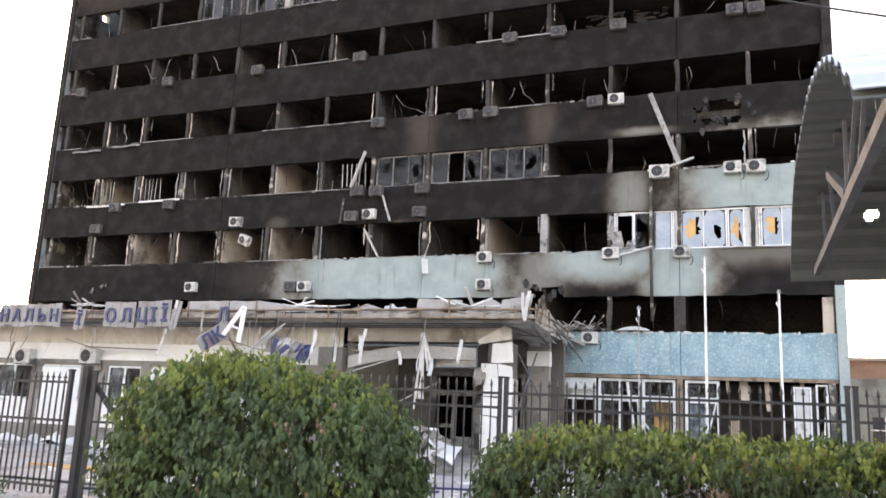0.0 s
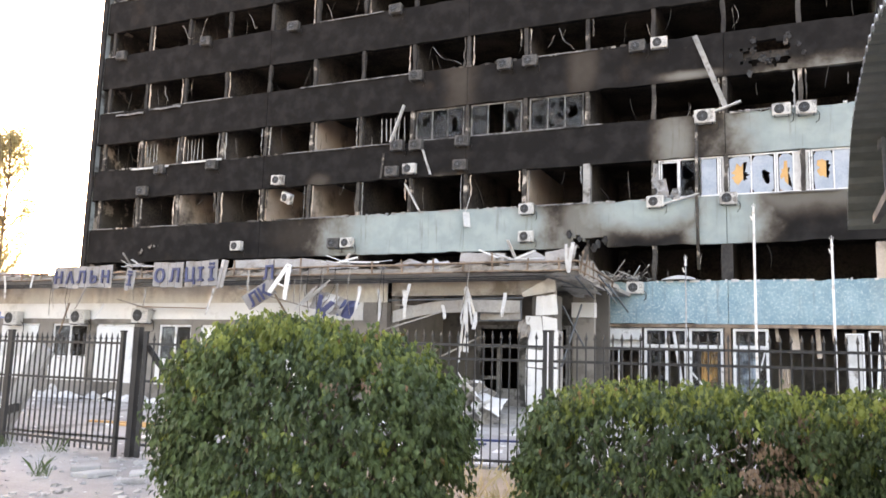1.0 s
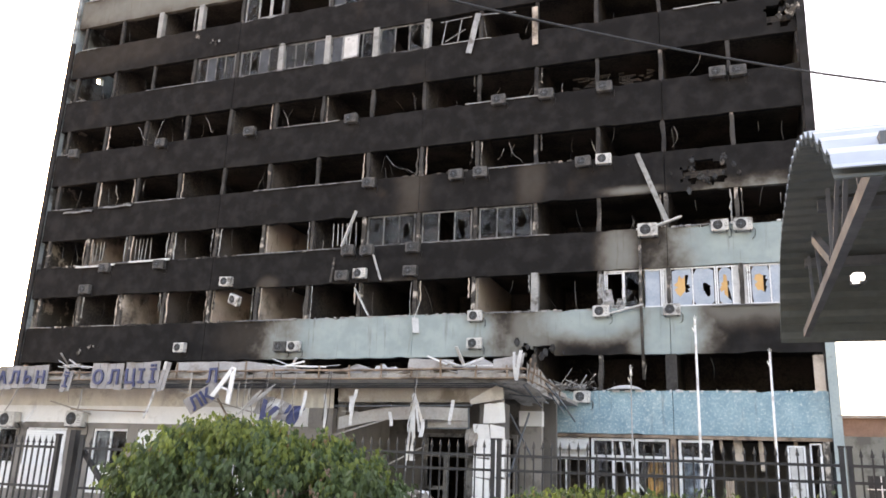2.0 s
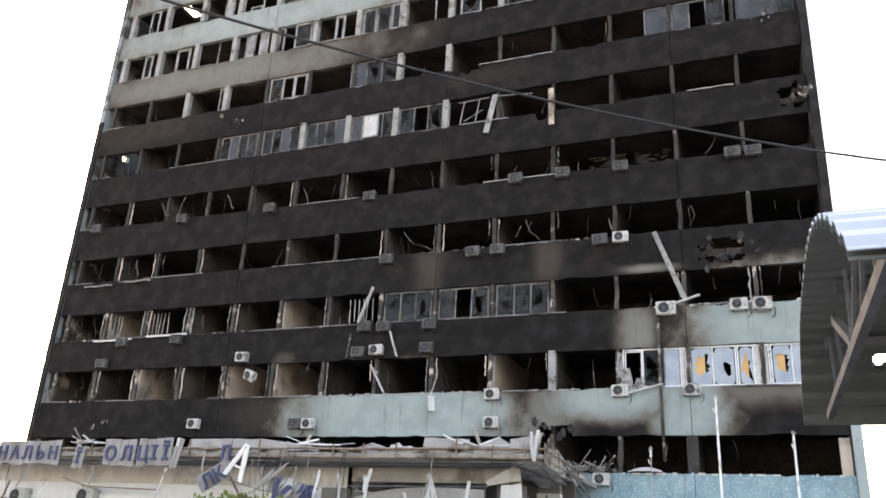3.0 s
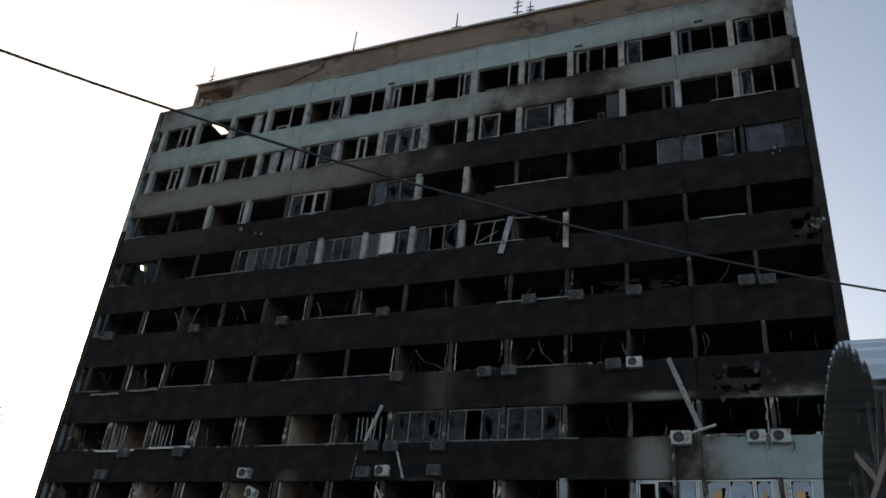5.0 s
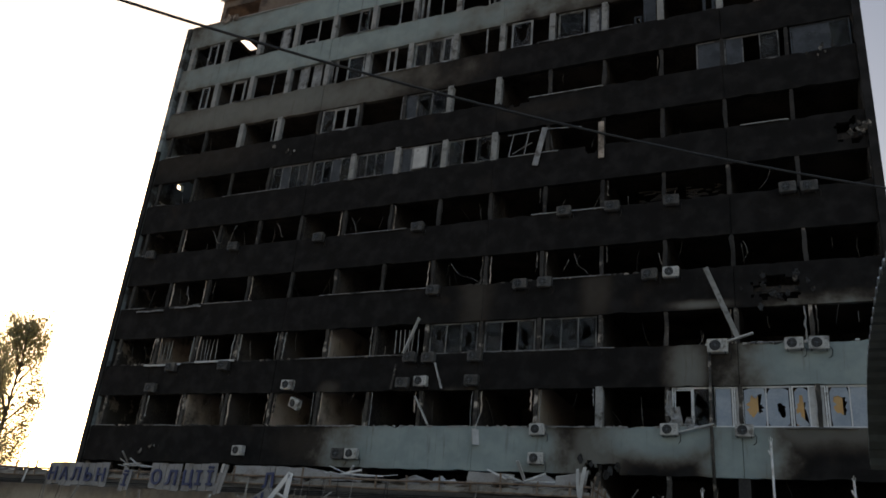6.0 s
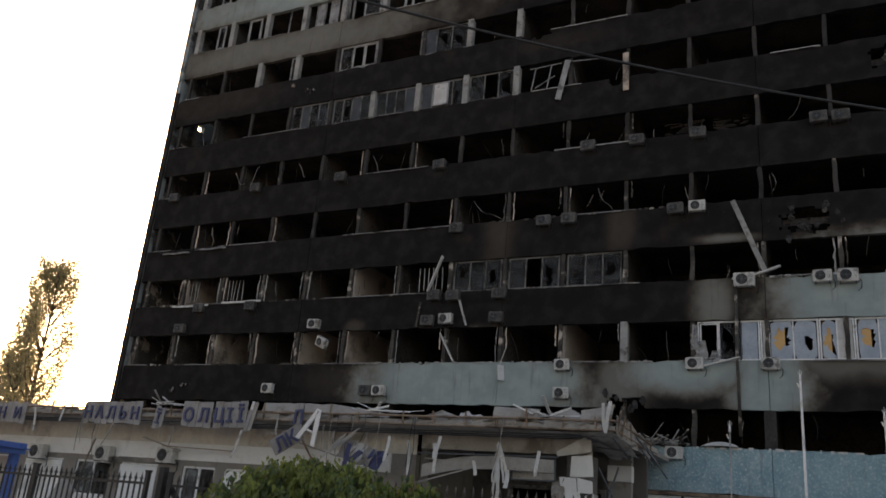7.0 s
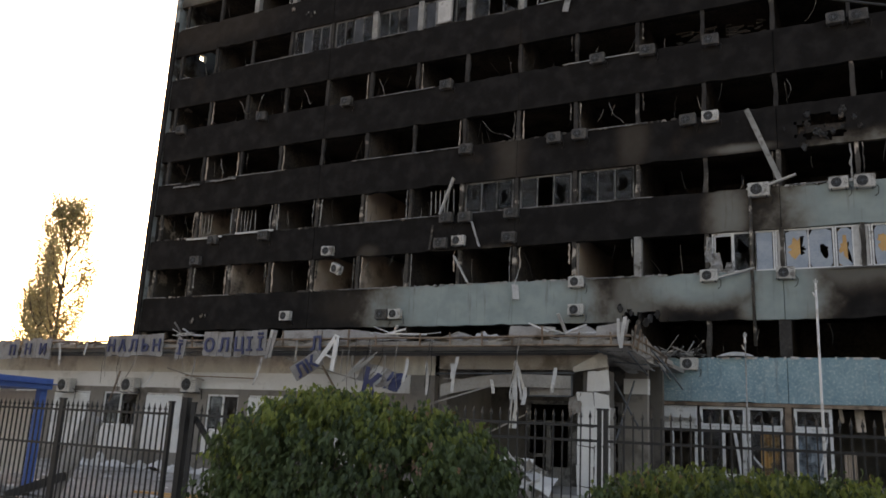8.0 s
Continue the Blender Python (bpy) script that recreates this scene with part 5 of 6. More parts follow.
dangling("ЛК", -14.55, 3.72, 0.5, 12, -32, 8, M_LETTER, "sign piece with blue letters hanging askew")
dangling("А", -13.6, 4.2, 1.25, -8, 18, -14, M_WHITE, "white cut-out letter hanging askew", False)
dangling("К", -12.0, 3.2, 1.05, 14, 24, -10, M_LETTER, "blue cut-out letter hanging askew", False)
for i, mat in enumerate((M_SIGN, M_PALE, M_SIGN, M_LETTER)):
    bm = bmesh.new()
    x, z = -12.75 + 0.34 * i, 3.35 - 0.09 * i
    sheet(bm, [[(x + 0.5 * a / 4 + 0.08 * q, -10.5 - 0.1 * noise.noise((a * 0.6, q * 0.6, i * 5)), z + 0.55 * q / 4 - 0.1 * a / 4 + 0.1 * noise.noise((a * 0.5 + i, q * 0.4, 2))) for q in range(5)] for a in range(5)], 0.012)
    tagged(part("crumpled_sign_sheet", bm, mat), "crumpled blue and silver sign sheet hanging from the canopy", "debris", "crumpled sign sheets")
bm = bmesh.new()
for i in range(7):
    x = -13.1 + i * 0.12
    bar(bm, (x, -10.75, 3.3 + 0.08 * i + rng.uniform(-0.1, 0.1)), (x + 0.5, -10.7, 3.75 + 0.06 * i + rng.uniform(-0.1, 0.15)), 0.09, 0.015)
tagged(part("crumpled_sign_frame", bm, M_PALE), "crumpled pale sign frame hanging from the canopy", "debris", kind="stuff")


# ---- strips, rods and torn sheets hanging from the canopy ----
def strip(x, z0, z1, y, width, lean, mat, label, name="hanging_strip", curl=0.06):
    bm = bmesh.new()
    n = 6
    ph = rng.uniform(0, 9)
    rows = []
    for i in range(n + 1):
        u = i / n
        xx = x + lean * u + curl * noise.noise((u * 1.1 + ph, 1, 1))
        yy = y + curl * noise.noise((u * 1.1 + ph, 5, 1))
        zz = z0 + (z1 - z0) * u
        rows.append([(xx - width / 2, yy, zz), (xx + width / 2, yy + 0.03 * noise.noise((u * 4, ph, 3)), zz)])
    sheet(bm, rows, 0.008)
    return tagged(part(name, bm, mat), label, "debris", "debris hanging from the canopy")


for x, z0, z1, w, lean, mat in ((-16.2, 4.95, 4.05, 0.12, -0.25, M_PALE), (-16.6, 4.0, 3.1, 0.09, -0.25, M_PALE), (-21.6, 3.5, 2.9, 0.07, -0.35, M_PALE), (-10.9, 4.0, 3.25, 0.1, -0.05, M_PALE), (-11.7, 4.1, 3.4, 0.05, 0.03, M_SHEET), (-10.2, 3.9, 2.9, 0.09, 0.05, M_PALE), (-9.15, 4.05, 3.0, 0.1, -0.15, M_PALE), (-9.35, 3.85, 3.4, 0.13, 0.1, M_PALE), (-6.1, 3.75, 3.05, 0.1, -0.06, M_PALE), (-8.0, 3.4, 3.0, 0.1, 0.02, M_PALE), (-7.0, 3.2, 2.7, 0.12, 0.0, M_PALE), (-4.1, 5.15, 4.3, 0.1, -0.12, M_PALE), (-4.3, 5.1, 4.35, 0.08, 0.06, M_PALE), (-12.9, 4.1, 3.6, 0.05, 0.05, M_SHEET), (-19.6, 4.05, 3.3, 0.05, -0.1, M_SHEET), (-24.3, 4.5, 3.6, 0.05, 0.06, M_SHEET), (-25.4, 4.9, 4.1, 0.08, 0.03, M_PALE), (-26.9, 4.6, 3.7, 0.1, 0.1, M_PALE), (-22.5, 4.1, 3.3, 0.06, -0.5, M_SHEET), (-15.2, 4.6, 3.9, 0.06, 0.1, M_SHEET), (-13.3, 4.3, 3.5, 0.04, 0.0, M_SHEET)):
    strip(x, z0, z1, -10.545, w, lean, mat, "bent metal strip hanging from the torn canopy")
# torn pale cloth in the entrance, gathered at its top
cloth = tagged(empty("torn_fabric", -7.28, -10.52, 4.3), "shredded pale fabric hanging over the entrance", "debris")
bm = bmesh.new()
tube(bm, [(0, 0, 0.1), (0.01, -0.02, -0.4)], 0.012, 4)
part("cord", bm, M_CABLE, cloth)
for i in range(14):
    bm = bmesh.new()
    fan, L, w, p = (i - 6) * 0.03 + rng.uniform(-0.06, 0.06), rng.choice((0.5, 0.8, 1.1, 1.9, 2.2)), rng.uniform(0.03, 0.08), rng.uniform(0, 40)
    sheet(bm, [[(fan * (q / 6) ** 0.8 + s * w * (0.25 + q / 8) + 0.05 * noise.noise((q * 0.7, p, 1)), -0.03 + 0.07 * noise.noise((q * 0.6, p, 4)) + 0.02 * s, -0.36 - L * q / 6) for s in (-0.5, 0, 0.5)] for q in range(7)], 0.006)
    part("shred", bm, M_PALE if i % 3 else M_CREAM, cloth)
# wires
for i in range(14):
    x = rng.choice((-24.4, -23.2, -20.4, -19.9, -13.0, -12.6, -12.1, -11.3, -9.9, -7.35)) + rng.uniform(-0.3, 0.3)
    z = rng.uniform(2.6, 3.7)
    bm = bmesh.new()
    tube(bm, [(x, -10.5, 4.64), (x + rng.uniform(-0.1, 0.1), -10.6, (z + 4.5) / 2), (x + rng.uniform(-0.2, 0.2), -10.6, z)], 0.012, 4)
    tagged(part("loose_wire", bm, M_CABLE if i % 2 else M_SHEET), "loose wire dangling from the canopy", "wire", "loose wires on the canopy")
# broken battens lying against the wall
for a, b in (((-22.2, -9.3, 3.75), (-20.2, -9.4, 3.3)), ((-21.0, -9.5, 3.45), (-17.8, -9.3, 3.4)), ((-24.6, -9.4, 3.6), (-24.9, -9.5, 2.4)), ((-10.4, -10.2, 2.6), (-8.2, -9.6, 3.35)), ((-10.2, -9.4, 3.5), (-8.6, -9.2, 3.4)), ((-9.9, -9.6, 1.2), (-7.6, -8.4, 2.6)), ((-15.9, -10.1, 4.05), (-13.2, -9.9, 3.4)), ((-14.6, -10.0, 4.0), (-13.6, -10.2, 2.9))):
    bm = bmesh.new()
    bar(bm, a, b, 0.06, 0.04)
    tagged(part("broken_batten", bm, M_SHEET if rng.random() < 0.7 else M_RUST), "broken metal batten hanging under the canopy", "debris", "broken battens")
# curved sheet over the entrance
bm = bmesh.new()
sheet(bm, [[(-10.1 + 4.2 * i / 14, -9.75 + 0.25 * math.sin(i * 0.5), 3.6 - 0.36 * q / 3 - 0.32 * max(0, (5 - i) / 5) ** 1.6) for q in range(4)] for i in range(15)], 0.012)
tagged(part("bent_cladding", bm, M_SHEET), "bent grey cladding sheet hanging over the entrance", "debris")

# ---- sticks, boards and rubble ----
def heap(name, label, x0, x1, y0, y1, z, n, lo, hi, mats, rise=0.6, thick=0.1):
    h = tagged(empty(name, (x0 + x1) / 2, (y0 + y1) / 2, z), label, "debris")
    for i in range(n):
        a = Vector((rng.uniform(x0, x1) - (x0 + x1) / 2, rng.uniform(y0, y1) - (y0 + y1) / 2, rng.uniform(0.02, rise * 0.4)))
        d = Vector((rng.gauss(0, 1), rng.gauss(0, 0.6), abs(rng.gauss(0, rise)))).normalized() * rng.uniform(lo, hi)
        bm = bmesh.new()
        bar(bm, a, a + d, rng.uniform(0.3 * thick, thick), rng.uniform(0.02, 0.05))
        part("stick", bm, rng.choice(mats), h)
    return h


heap("debris_heap", "heap of splintered battens in a burst window", -5.6, -3.9, -0.35, 0.25, 5.17, 80, 0.3, 1.0, (M_SHEET, M_COLUMN_LIGHT, M_COLUMN, M_COLUMN), 0.3, 0.06)
heap("debris_heap", "splintered pale battens lying on the canopy roof", -12.6, -11.2, -10.2, -9.4, 4.8, 12, 0.5, 1.3, (M_PALE, M_PVC), 0.15)
heap("debris_heap", "splintered pale battens lying on the canopy roof", -6.6, -5.8, -10.3, -9.9, 4.75, 9, 0.4, 0.9, (M_PALE, M_PVC), 0.25)
heap("debris_heap", "splintered battens lying on the canopy roof", -21.5, -19.8, -10.3, -9.6, 4.85, 10, 0.3, 0.9, (M_PALE, M_SHEET), 0.2)
for x0, x1, h0, h1, p in ((-7.65, -6.3, 0.42, 0.36, 1), (-5.0, -4.15, 0.36, 0.52, 2), (-16.1, -13.4, 0.4, 0.38, 3), (-13.38, -11.2, 0.4, 0.1, 4), (-19.6, -17.6, 0.16, 0.1, 5), (-24.5, -22.0, 0.1, 0.18, 6), (-28.5, -26.0, 0.2, 0.12, 7)):
    bm = bmesh.new()
    sheet(bm, [[(x0 + (x1 - x0) * i / 6 + 0.04 * q / 3 * (1 if i else -1), -10.3 + 0.22 * q / 3, 4.6 + (h0 + (h1 - h0) * i / 6) * q / 3 + 0.035 * noise.noise((i * 0.9 + p * 4, q * 0.6, 1))) for q in range(4)] for i in range(7)], 0.012)
    tagged(part("buckled_sheet", bm, M_SHEET), "bent grey roofing sheet standing on the canopy edge", "debris", "buckled roofing sheets")
for x, w, h, p in ((-5.55, 1.5, 0.46, 2), (-9.6, 1.8, 0.3, 3), (-17.0, 2.2, 0.16, 4), (-21.0, 2.4, 0.18, 5), (-30.5, 3.0, 0.2, 6)):
    bm = bmesh.new()
    sheet(bm, [[(x + w * (i / 8 - 0.5), -10.2 + 0.5 * q / 4, 4.62 + h * (1 - abs(i / 4 - 1) ** 1.3) * q / 4 + 0.05 * noise.noise((i * 0.8 + p, q * 0.5, 1))) for q in range(5)] for i in range(9)], 0.012)
    tagged(part("buckled_sheet", bm, M_SOFFIT), "buckled dark roofing sheet lying on the canopy edge", "debris", "buckled roofing sheets")
bm = bmesh.new()
sheet(bm, [[(-8.8 + 1.2 * i / 9, -10.25 + 0.5 * q / 4, 4.68 + 0.2 * (1 - i / 9) * q / 4 + 0.12 * noise.noise((i * 0.7, q * 0.7, 9))) for q in range(5)] for i in range(10)], 0.01)
tagged(part("crumpled_foil", bm, M_PALE), "crumpled pale foil lying on the canopy roof", "debris")


def crumpled(x, y, w, h, p, mat, label):
    bm = bmesh.new()
    sheet(bm, [[(x + w * (i / 7 - 0.5), y + 0.8 * (q / 6 - 0.5), 0.02 + h * max(0.0, 0.5 + noise.noise((i * 0.4 + p, q * 0.45, p))) * math.sin(math.pi * (i + 0.5) / 8) * math.sin(math.pi * (q + 0.5) / 7)) for q in range(7)] for i in range(8)], 0.01)
    tagged(part("crumpled_sheet", bm, mat), label, "debris", "crumpled sheets on the ground")


mound = tagged(empty("sheet_heap", -7.0, -10.6, 0.0), "heap of crumpled grey sheet metal before the entrance", "debris")
for i in range(22):
    bm = bmesh.new()
    w, p = rng.uniform(0.5, 1.1), rng.uniform(0, 60)
    sheet(bm, [[(w * (a / 4 - 0.5), w * 0.7 * (q / 4 - 0.5), 0.16 * noise.noise((a * 0.5 + p, q * 0.5, 1))) for q in range(5)] for a in range(5)], 0.012)
    s = part("sheet", bm, M_SHEET if i % 3 else M_WHITE, mound)
    r = 1 - i / 26
    s.matrix_basis = pose(rng.gauss(0, 0.55) * r, rng.gauss(0, 0.4) * r, 0.22 + 1.0 * (i / 22) * rng.uniform(0.7, 1.0), rng.uniform(-65, 65), rng.uniform(-45, 45), rng.uniform(0, 180))
for i in range(14):
    crumpled(-26 + i * 1.05 + rng.uniform(-0.3, 0.3), -9.9 + rng.uniform(-0.6, 0.2), rng.uniform(0.8, 1.8), rng.uniform(0.3, 0.75), 20 + i * 1.7, M_WHITE if i % 2 else M_PALE, "crumpled pale cladding lying along the wall")


def rubble(name, label, x0, x1, y0, y1, n, lo, hi, mat, seed):
    r = random.Random(seed)
    vs, fs = [], []
    for _ in range(n):
        s = lo + (hi - lo) * r.random() ** 3
        c = Vector((r.uniform(x0, x1), r.uniform(y0, y1), s * 0.2))
        i = len(vs)
        a = r.uniform(0, 3.14)
        for dx, dy, dz in ((-1, -1, 0), (1, -1, 0), (1, 1, 0), (-1, 1, 0), (-1, -1, 1), (1, -1, 1), (1, 1, 1), (-1, 1, 1)):
            qx, qy = s * dx * r.uniform(0.4, 1), s * dy * r.uniform(0.3, 0.8)
            vs.append((c.x + qx * math.cos(a) - qy * math.sin(a), c.y + qx * math.sin(a) + qy * math.cos(a), -0.03 + dz * s * r.uniform(0.3, 0.9)))
        fs += [tuple(i + k for k in f) for f in ((0, 3, 2, 1), (4, 5, 6, 7), (0, 1, 5, 4), (1, 2, 6, 5), (2, 3, 7, 6), (3, 0, 4, 7))]
    me = bpy.data.meshes.new(name)
    me.from_pydata(vs, [], fs)
    me.materials.append(mat)
    tagged(part(name, me, mat), label, "rubble", kind="stuff")


def flat_sheet(name, x0, x1, y0, y1, z, mat, label, wob=0.012):
    bm = bmesh.new()
    nx, ny = max(2, int((x1 - x0) / 0.6)), max(2, int((y1 - y0) / 0.6))
    g = [[bm.verts.new((x0 + (x1 - x0) * i / nx, y0 + (y1 - y0) * j / ny, z + wob * noise.noise((i * 0.8, j * 0.8, z)))) for i in range(nx + 1)] for j in range(ny + 1)]
    for a, b in zip(g, g[1:]):
        for i in range(nx):
            bm.faces.new((a[i], a[i + 1], b[i + 1], b[i]))
    return tagged(part(name, bm, mat), label, name, kind="structure")


flat_sheet("pavement", -45, 8, -20.0, -9.1, 0.03, M_PAVE, "dusty pale paving before the building", 0.004)
flat_sheet("planting_strip", -4.2, 8, -27.3, -20.35, 0.05, M_DIRT, "dry earth strip under the hedge", 0.03)
tagged(piece("kerb", [(-4.35, -4.2, -27.4, -20.4, -0.02, 0.14)], M_PAVE), "low concrete kerb beside the hedge", "kerb", kind="structure")
rubble("rubble", "scattered concrete and glass rubble on the paving", -28, 4, -19.8, -9.6, 1800, 0.015, 0.13, M_PAVE, 1)
rubble("rubble", "scattered pale splinters and paper on the paving", -28, 0, -19.8, -9.6, 500, 0.03, 0.2, M_WHITE, 2)
rubble("rubble", "scattered grey rubble on the asphalt", -16, -4.4, -27.5, -20.5, 2600, 0.008, 0.075, M_PAVE, 3)
rubble("rubble", "scattered pale chips on the asphalt", -16, -4.4, -27.5, -20.5, 420, 0.008, 0.06, M_WHITE, 4)
for i, (x, y, a) in enumerate(((-13.2, -17.5, 12), (-11.9, -17.9, 4), (-12.6, -16.2, -15), (-4.4, -15.5, 20), (-5.2, -16.3, -12))):
    bm = bmesh.new()
    box(bm, -0.9, 0.9, -0.09, 0.09, 0.035, 0.075)
    b = tagged(part("wooden_board", bm, M_FRAMEWOOD if i < 3 else M_LETTER), "loose orange wooden board on the paving" if i < 3 else "blue sign fragment on the paving", "board" if i < 3 else "sign fragment")
    b.matrix_world = pose(x, y, 0, 0, 0, a)
for i, (x, y, w) in enumerate(((-7.2, -23.9, 0.5), (-6.7, -23.5, 0.35), (-7.8, -23.5, 0.4), (-6.3, -24.1, 0.3), (-8.6, -24.6, 0.45))):
    bm = bmesh.new()
    box(bm, -w / 2, w / 2, -w * 0.35, w * 0.35, -0.03, 0.05)
    bmesh.ops.bevel(bm, geom=bm.edges[:], offset=0.015, segments=1, affect="EDGES")
    b = tagged(part("concrete_block", bm, M_PAVE), "broken flat concrete block on the asphalt", "concrete block", "broken blocks")
    b.matrix_world = pose(x, y, 0, rng.uniform(-4, 4), rng.uniform(-4, 4), rng.uniform(0, 90))
bm = bmesh.new()
tube(bm, [(-9.6, -24.2, 0), (-9.6, -24.2, 0.36)], 0.12, 14)
tagged(part("bollard", bm, M_TRUSS), "short grey metal bollard stub", "bollard")


# ---- dry grass and weeds ----
def tufts(name, label, spots, n, lo, hi, mat, seed):
    r = random.Random(seed)
    vs, fs = [], []
    for _ in range(n):
        x0, x1, y0, y1 = r.choice(spots)
        x, y = r.uniform(x0, x1), r.uniform(y0, y1)
        h, a, w = r.uniform(lo, hi), r.uniform(0, 6.283), r.uniform(0.003, 0.007)
        dx, dy = r.gauss(0, 0.35) * h, r.gauss(0, 0.35) * h
        i = len(vs)
        vs += [(x - w * math.cos(a), y - w * math.sin(a), 0.02), (x + w * math.cos(a), y + w * math.sin(a), 0.02), (x + dx * 0.4, y + dy * 0.4, h * 0.65), (x + dx, y + dy, h)]
        fs += [(i, i + 1, i + 2), (i, i + 2, i + 3), (i + 1, i + 3, i + 2)]
    me = bpy.data.meshes.new(name)
    me.from_pydata(vs, [], fs)
    me.materials.append(mat)
    tagged(part(name, me, mat), label, "grass", kind="stuff")


tufts("dry_grass", "dry straw-coloured grass under the hedge", [(-1.6, 0.6, -26.5, -21.0), (-3.8, 4, -26, -20.6), (-1.2, 0.2, -24.5, -20.6)], 4500, 0.08, 0.32, M_STRAW, 1)
tufts("weeds", "sparse green weeds growing through the rubble", [(-9.8, -9.4, -22.6, -22.3), (-7.6, -7.4, -24.6, -24.4), (-11.0, -10.8, -22.5, -22.3), (-6.3, -6.1, -23.2, -23.0)], 120, 0.06, 0.3, M_LEAF, 2)

# ---- blue kiosk shelter behind the gate ----
kiosk = tagged(empty("blue_shelter", -18.65, -20, 0), "open shelter with a blue metal roof and post", "shelter")
bm = bmesh.new()
box(bm, -2.6, 2.3, -1.0, 1.6, 2.36, 2.62)
bmesh.ops.bevel(bm, geom=bm.edges[:], offset=0.12, segments=4, affect="EDGES")
part("roof", bm, M_BLUE, kiosk)
for x, y in ((1.9, -0.8), (1.9, 1.4), (-2.3, -0.8), (-2.3, 1.4)):
    piece("post", [(x - 0.09, x + 0.09, y - 0.09, y + 0.09, 0, 2.37)], M_BLUE, kiosk)
piece("back_panel", [(-2.3, 1.9, 1.38, 1.44, 0.3, 2.3)], M_CREAM, kiosk, "ribbed cream back panel")
for i, (a, b, w) in enumerate((((-13.35, -20.6, 0.1), (-12.4, -20.5, 1.75), 0.42), ((-13.8, -21.2, 0.12), (-12.7, -20.8, 0.55), 0.16))):
    bm = bmesh.new()
    bar(bm, a, b, w, 0.12 if i == 0 else 0.16, (0, 1, 0) if i == 0 else (0, 0, 1))
    tagged(part("fallen_slab" if i == 0 else "fallen_pipe", bm, M_PAVE if i == 0 else M_IRON), "pale slab leaning at a slant behind the fence" if i == 0 else "dark pipe lying at a slant behind the fence", "slab" if i == 0 else "pipe")

# ---- low building beyond the tower ----
far = tagged(empty("low_building", 14, 22, 0), "low grey-green building with a brown brick upper wall", "building")
piece("wall", [(-7.5, 12, -3, 6, 0, 4.7)], M_FAR, far)
piece("upper_wall", [(-7.5, 12, -2.9, 6, 4.7, 5.7)], M_BRICK, far, "brown brick upper wall")
for x in (-6.4, -4.2, -2.0):
    w = piece("window", [(x, x + 1.3, -3.05, -2.98, 1.2, 2.6)], M_DARK, far)
    piece("window_frame", [(x - 0.06, x + 1.36, -3.09, -3.052, 1.86, 1.92), (x + 0.62, x + 0.68, -3.1, -3.052, 1.2, 2.6)], M_PVC, w)
piece("roof", [(-7.8, 12.3, -3.3, 6.3, 5.7, 5.85)], M_SHEET, far)


# ---- torn beams, blinds and splinters in the tower's openings ----
def facade_bit(name, label, a, b, w, t, mat, cat="debris", group="debris hanging on the facade"):
    bm = bmesh.new()
    bar(bm, a, b, w, t)
    return tagged(part(name, bm, mat), label, cat, group)


facade_bit("torn_beam", "torn metal beam leaning from an upper floor", (-2.0, -0.25, 14.96), (-0.88, -0.3, 11.9), 0.07, 0.2, M_COLUMN_LIGHT)
facade_bit("torn_beam", "pale board lying across the ledge", (-1.35, -0.25, 11.75), (-0.3, -0.35, 12.05), 0.16, 0.06, M_PALE)
facade_bit("torn_beam", "pale metal beam hanging from a broken window", (-14.91, -0.3, 13.44), (-15.55, -0.3, 11.74), 0.2, 0.05, M_PALE)
facade_bit("torn_beam", "pale metal strip hanging on the facade", (-13.95, -0.15, 11.3), (-13.5, -0.2, 10.1), 0.14, 0.04, M_PALE)
facade_bit("torn_beam", "pale metal strip hanging in a window", (-14.75, -0.2, 9.75), (-14.05, -0.1, 8.5), 0.26, 0.05, M_PALE)
facade_bit("torn_beam", "white strip hanging over the ledge", (-11.75, -0.12, 8.3), (-11.62, -0.25, 7.62), 0.3, 0.05, M_PALE)
facade_bit("torn_beam", "thin pale strip hanging from a window", (-11.6, -0.05, 9.0), (-11.8, -0.15, 8.2), 0.08, 0.03, M_PALE)
facade_bit("torn_beam", "burnt strip hanging on the facade", (-15.95, -0.15, 11.3), (-16.05, -0.2, 10.1), 0.1, 0.04, M_COLUMN)
facade_bit("torn_beam", "pale board lying along the ledge", (-3.3, -0.2, 8.2), (-1.9, -0.2, 8.55), 0.14, 0.05, M_PALE)
facade_bit("torn_beam", "pale strip hanging over a blackened panel", (-9.25, -0.1, 23.0), (-9.65, -0.2, 20.9), 0.28, 0.04, M_SASH)
facade_bit("torn_beam", "cream strip hanging on a column", (-6.5, -0.02, 22.9), (-6.45, -0.1, 20.9), 0.26, 0.05, M_PLASTER)
for a, b in (((-11.2, 0.02, 22.9), (-9.6, 0.0, 22.95)), ((-11.1, 0.02, 21.7), (-10.9, 0.02, 22.9)), ((-10.3, 0.02, 21.75), (-10.1, 0.0, 22.9)), ((-10.9, -0.02, 21.8), (-9.9, -0.03, 22.3)), ((-9.3, -0.04, 22.95), (-7.4, -0.1, 22.75))):
    facade_bit("bent_frame_bar", "bent window bar still hanging in an opening", a, b, 0.045, 0.03, M_SASH, group="bent window bars")
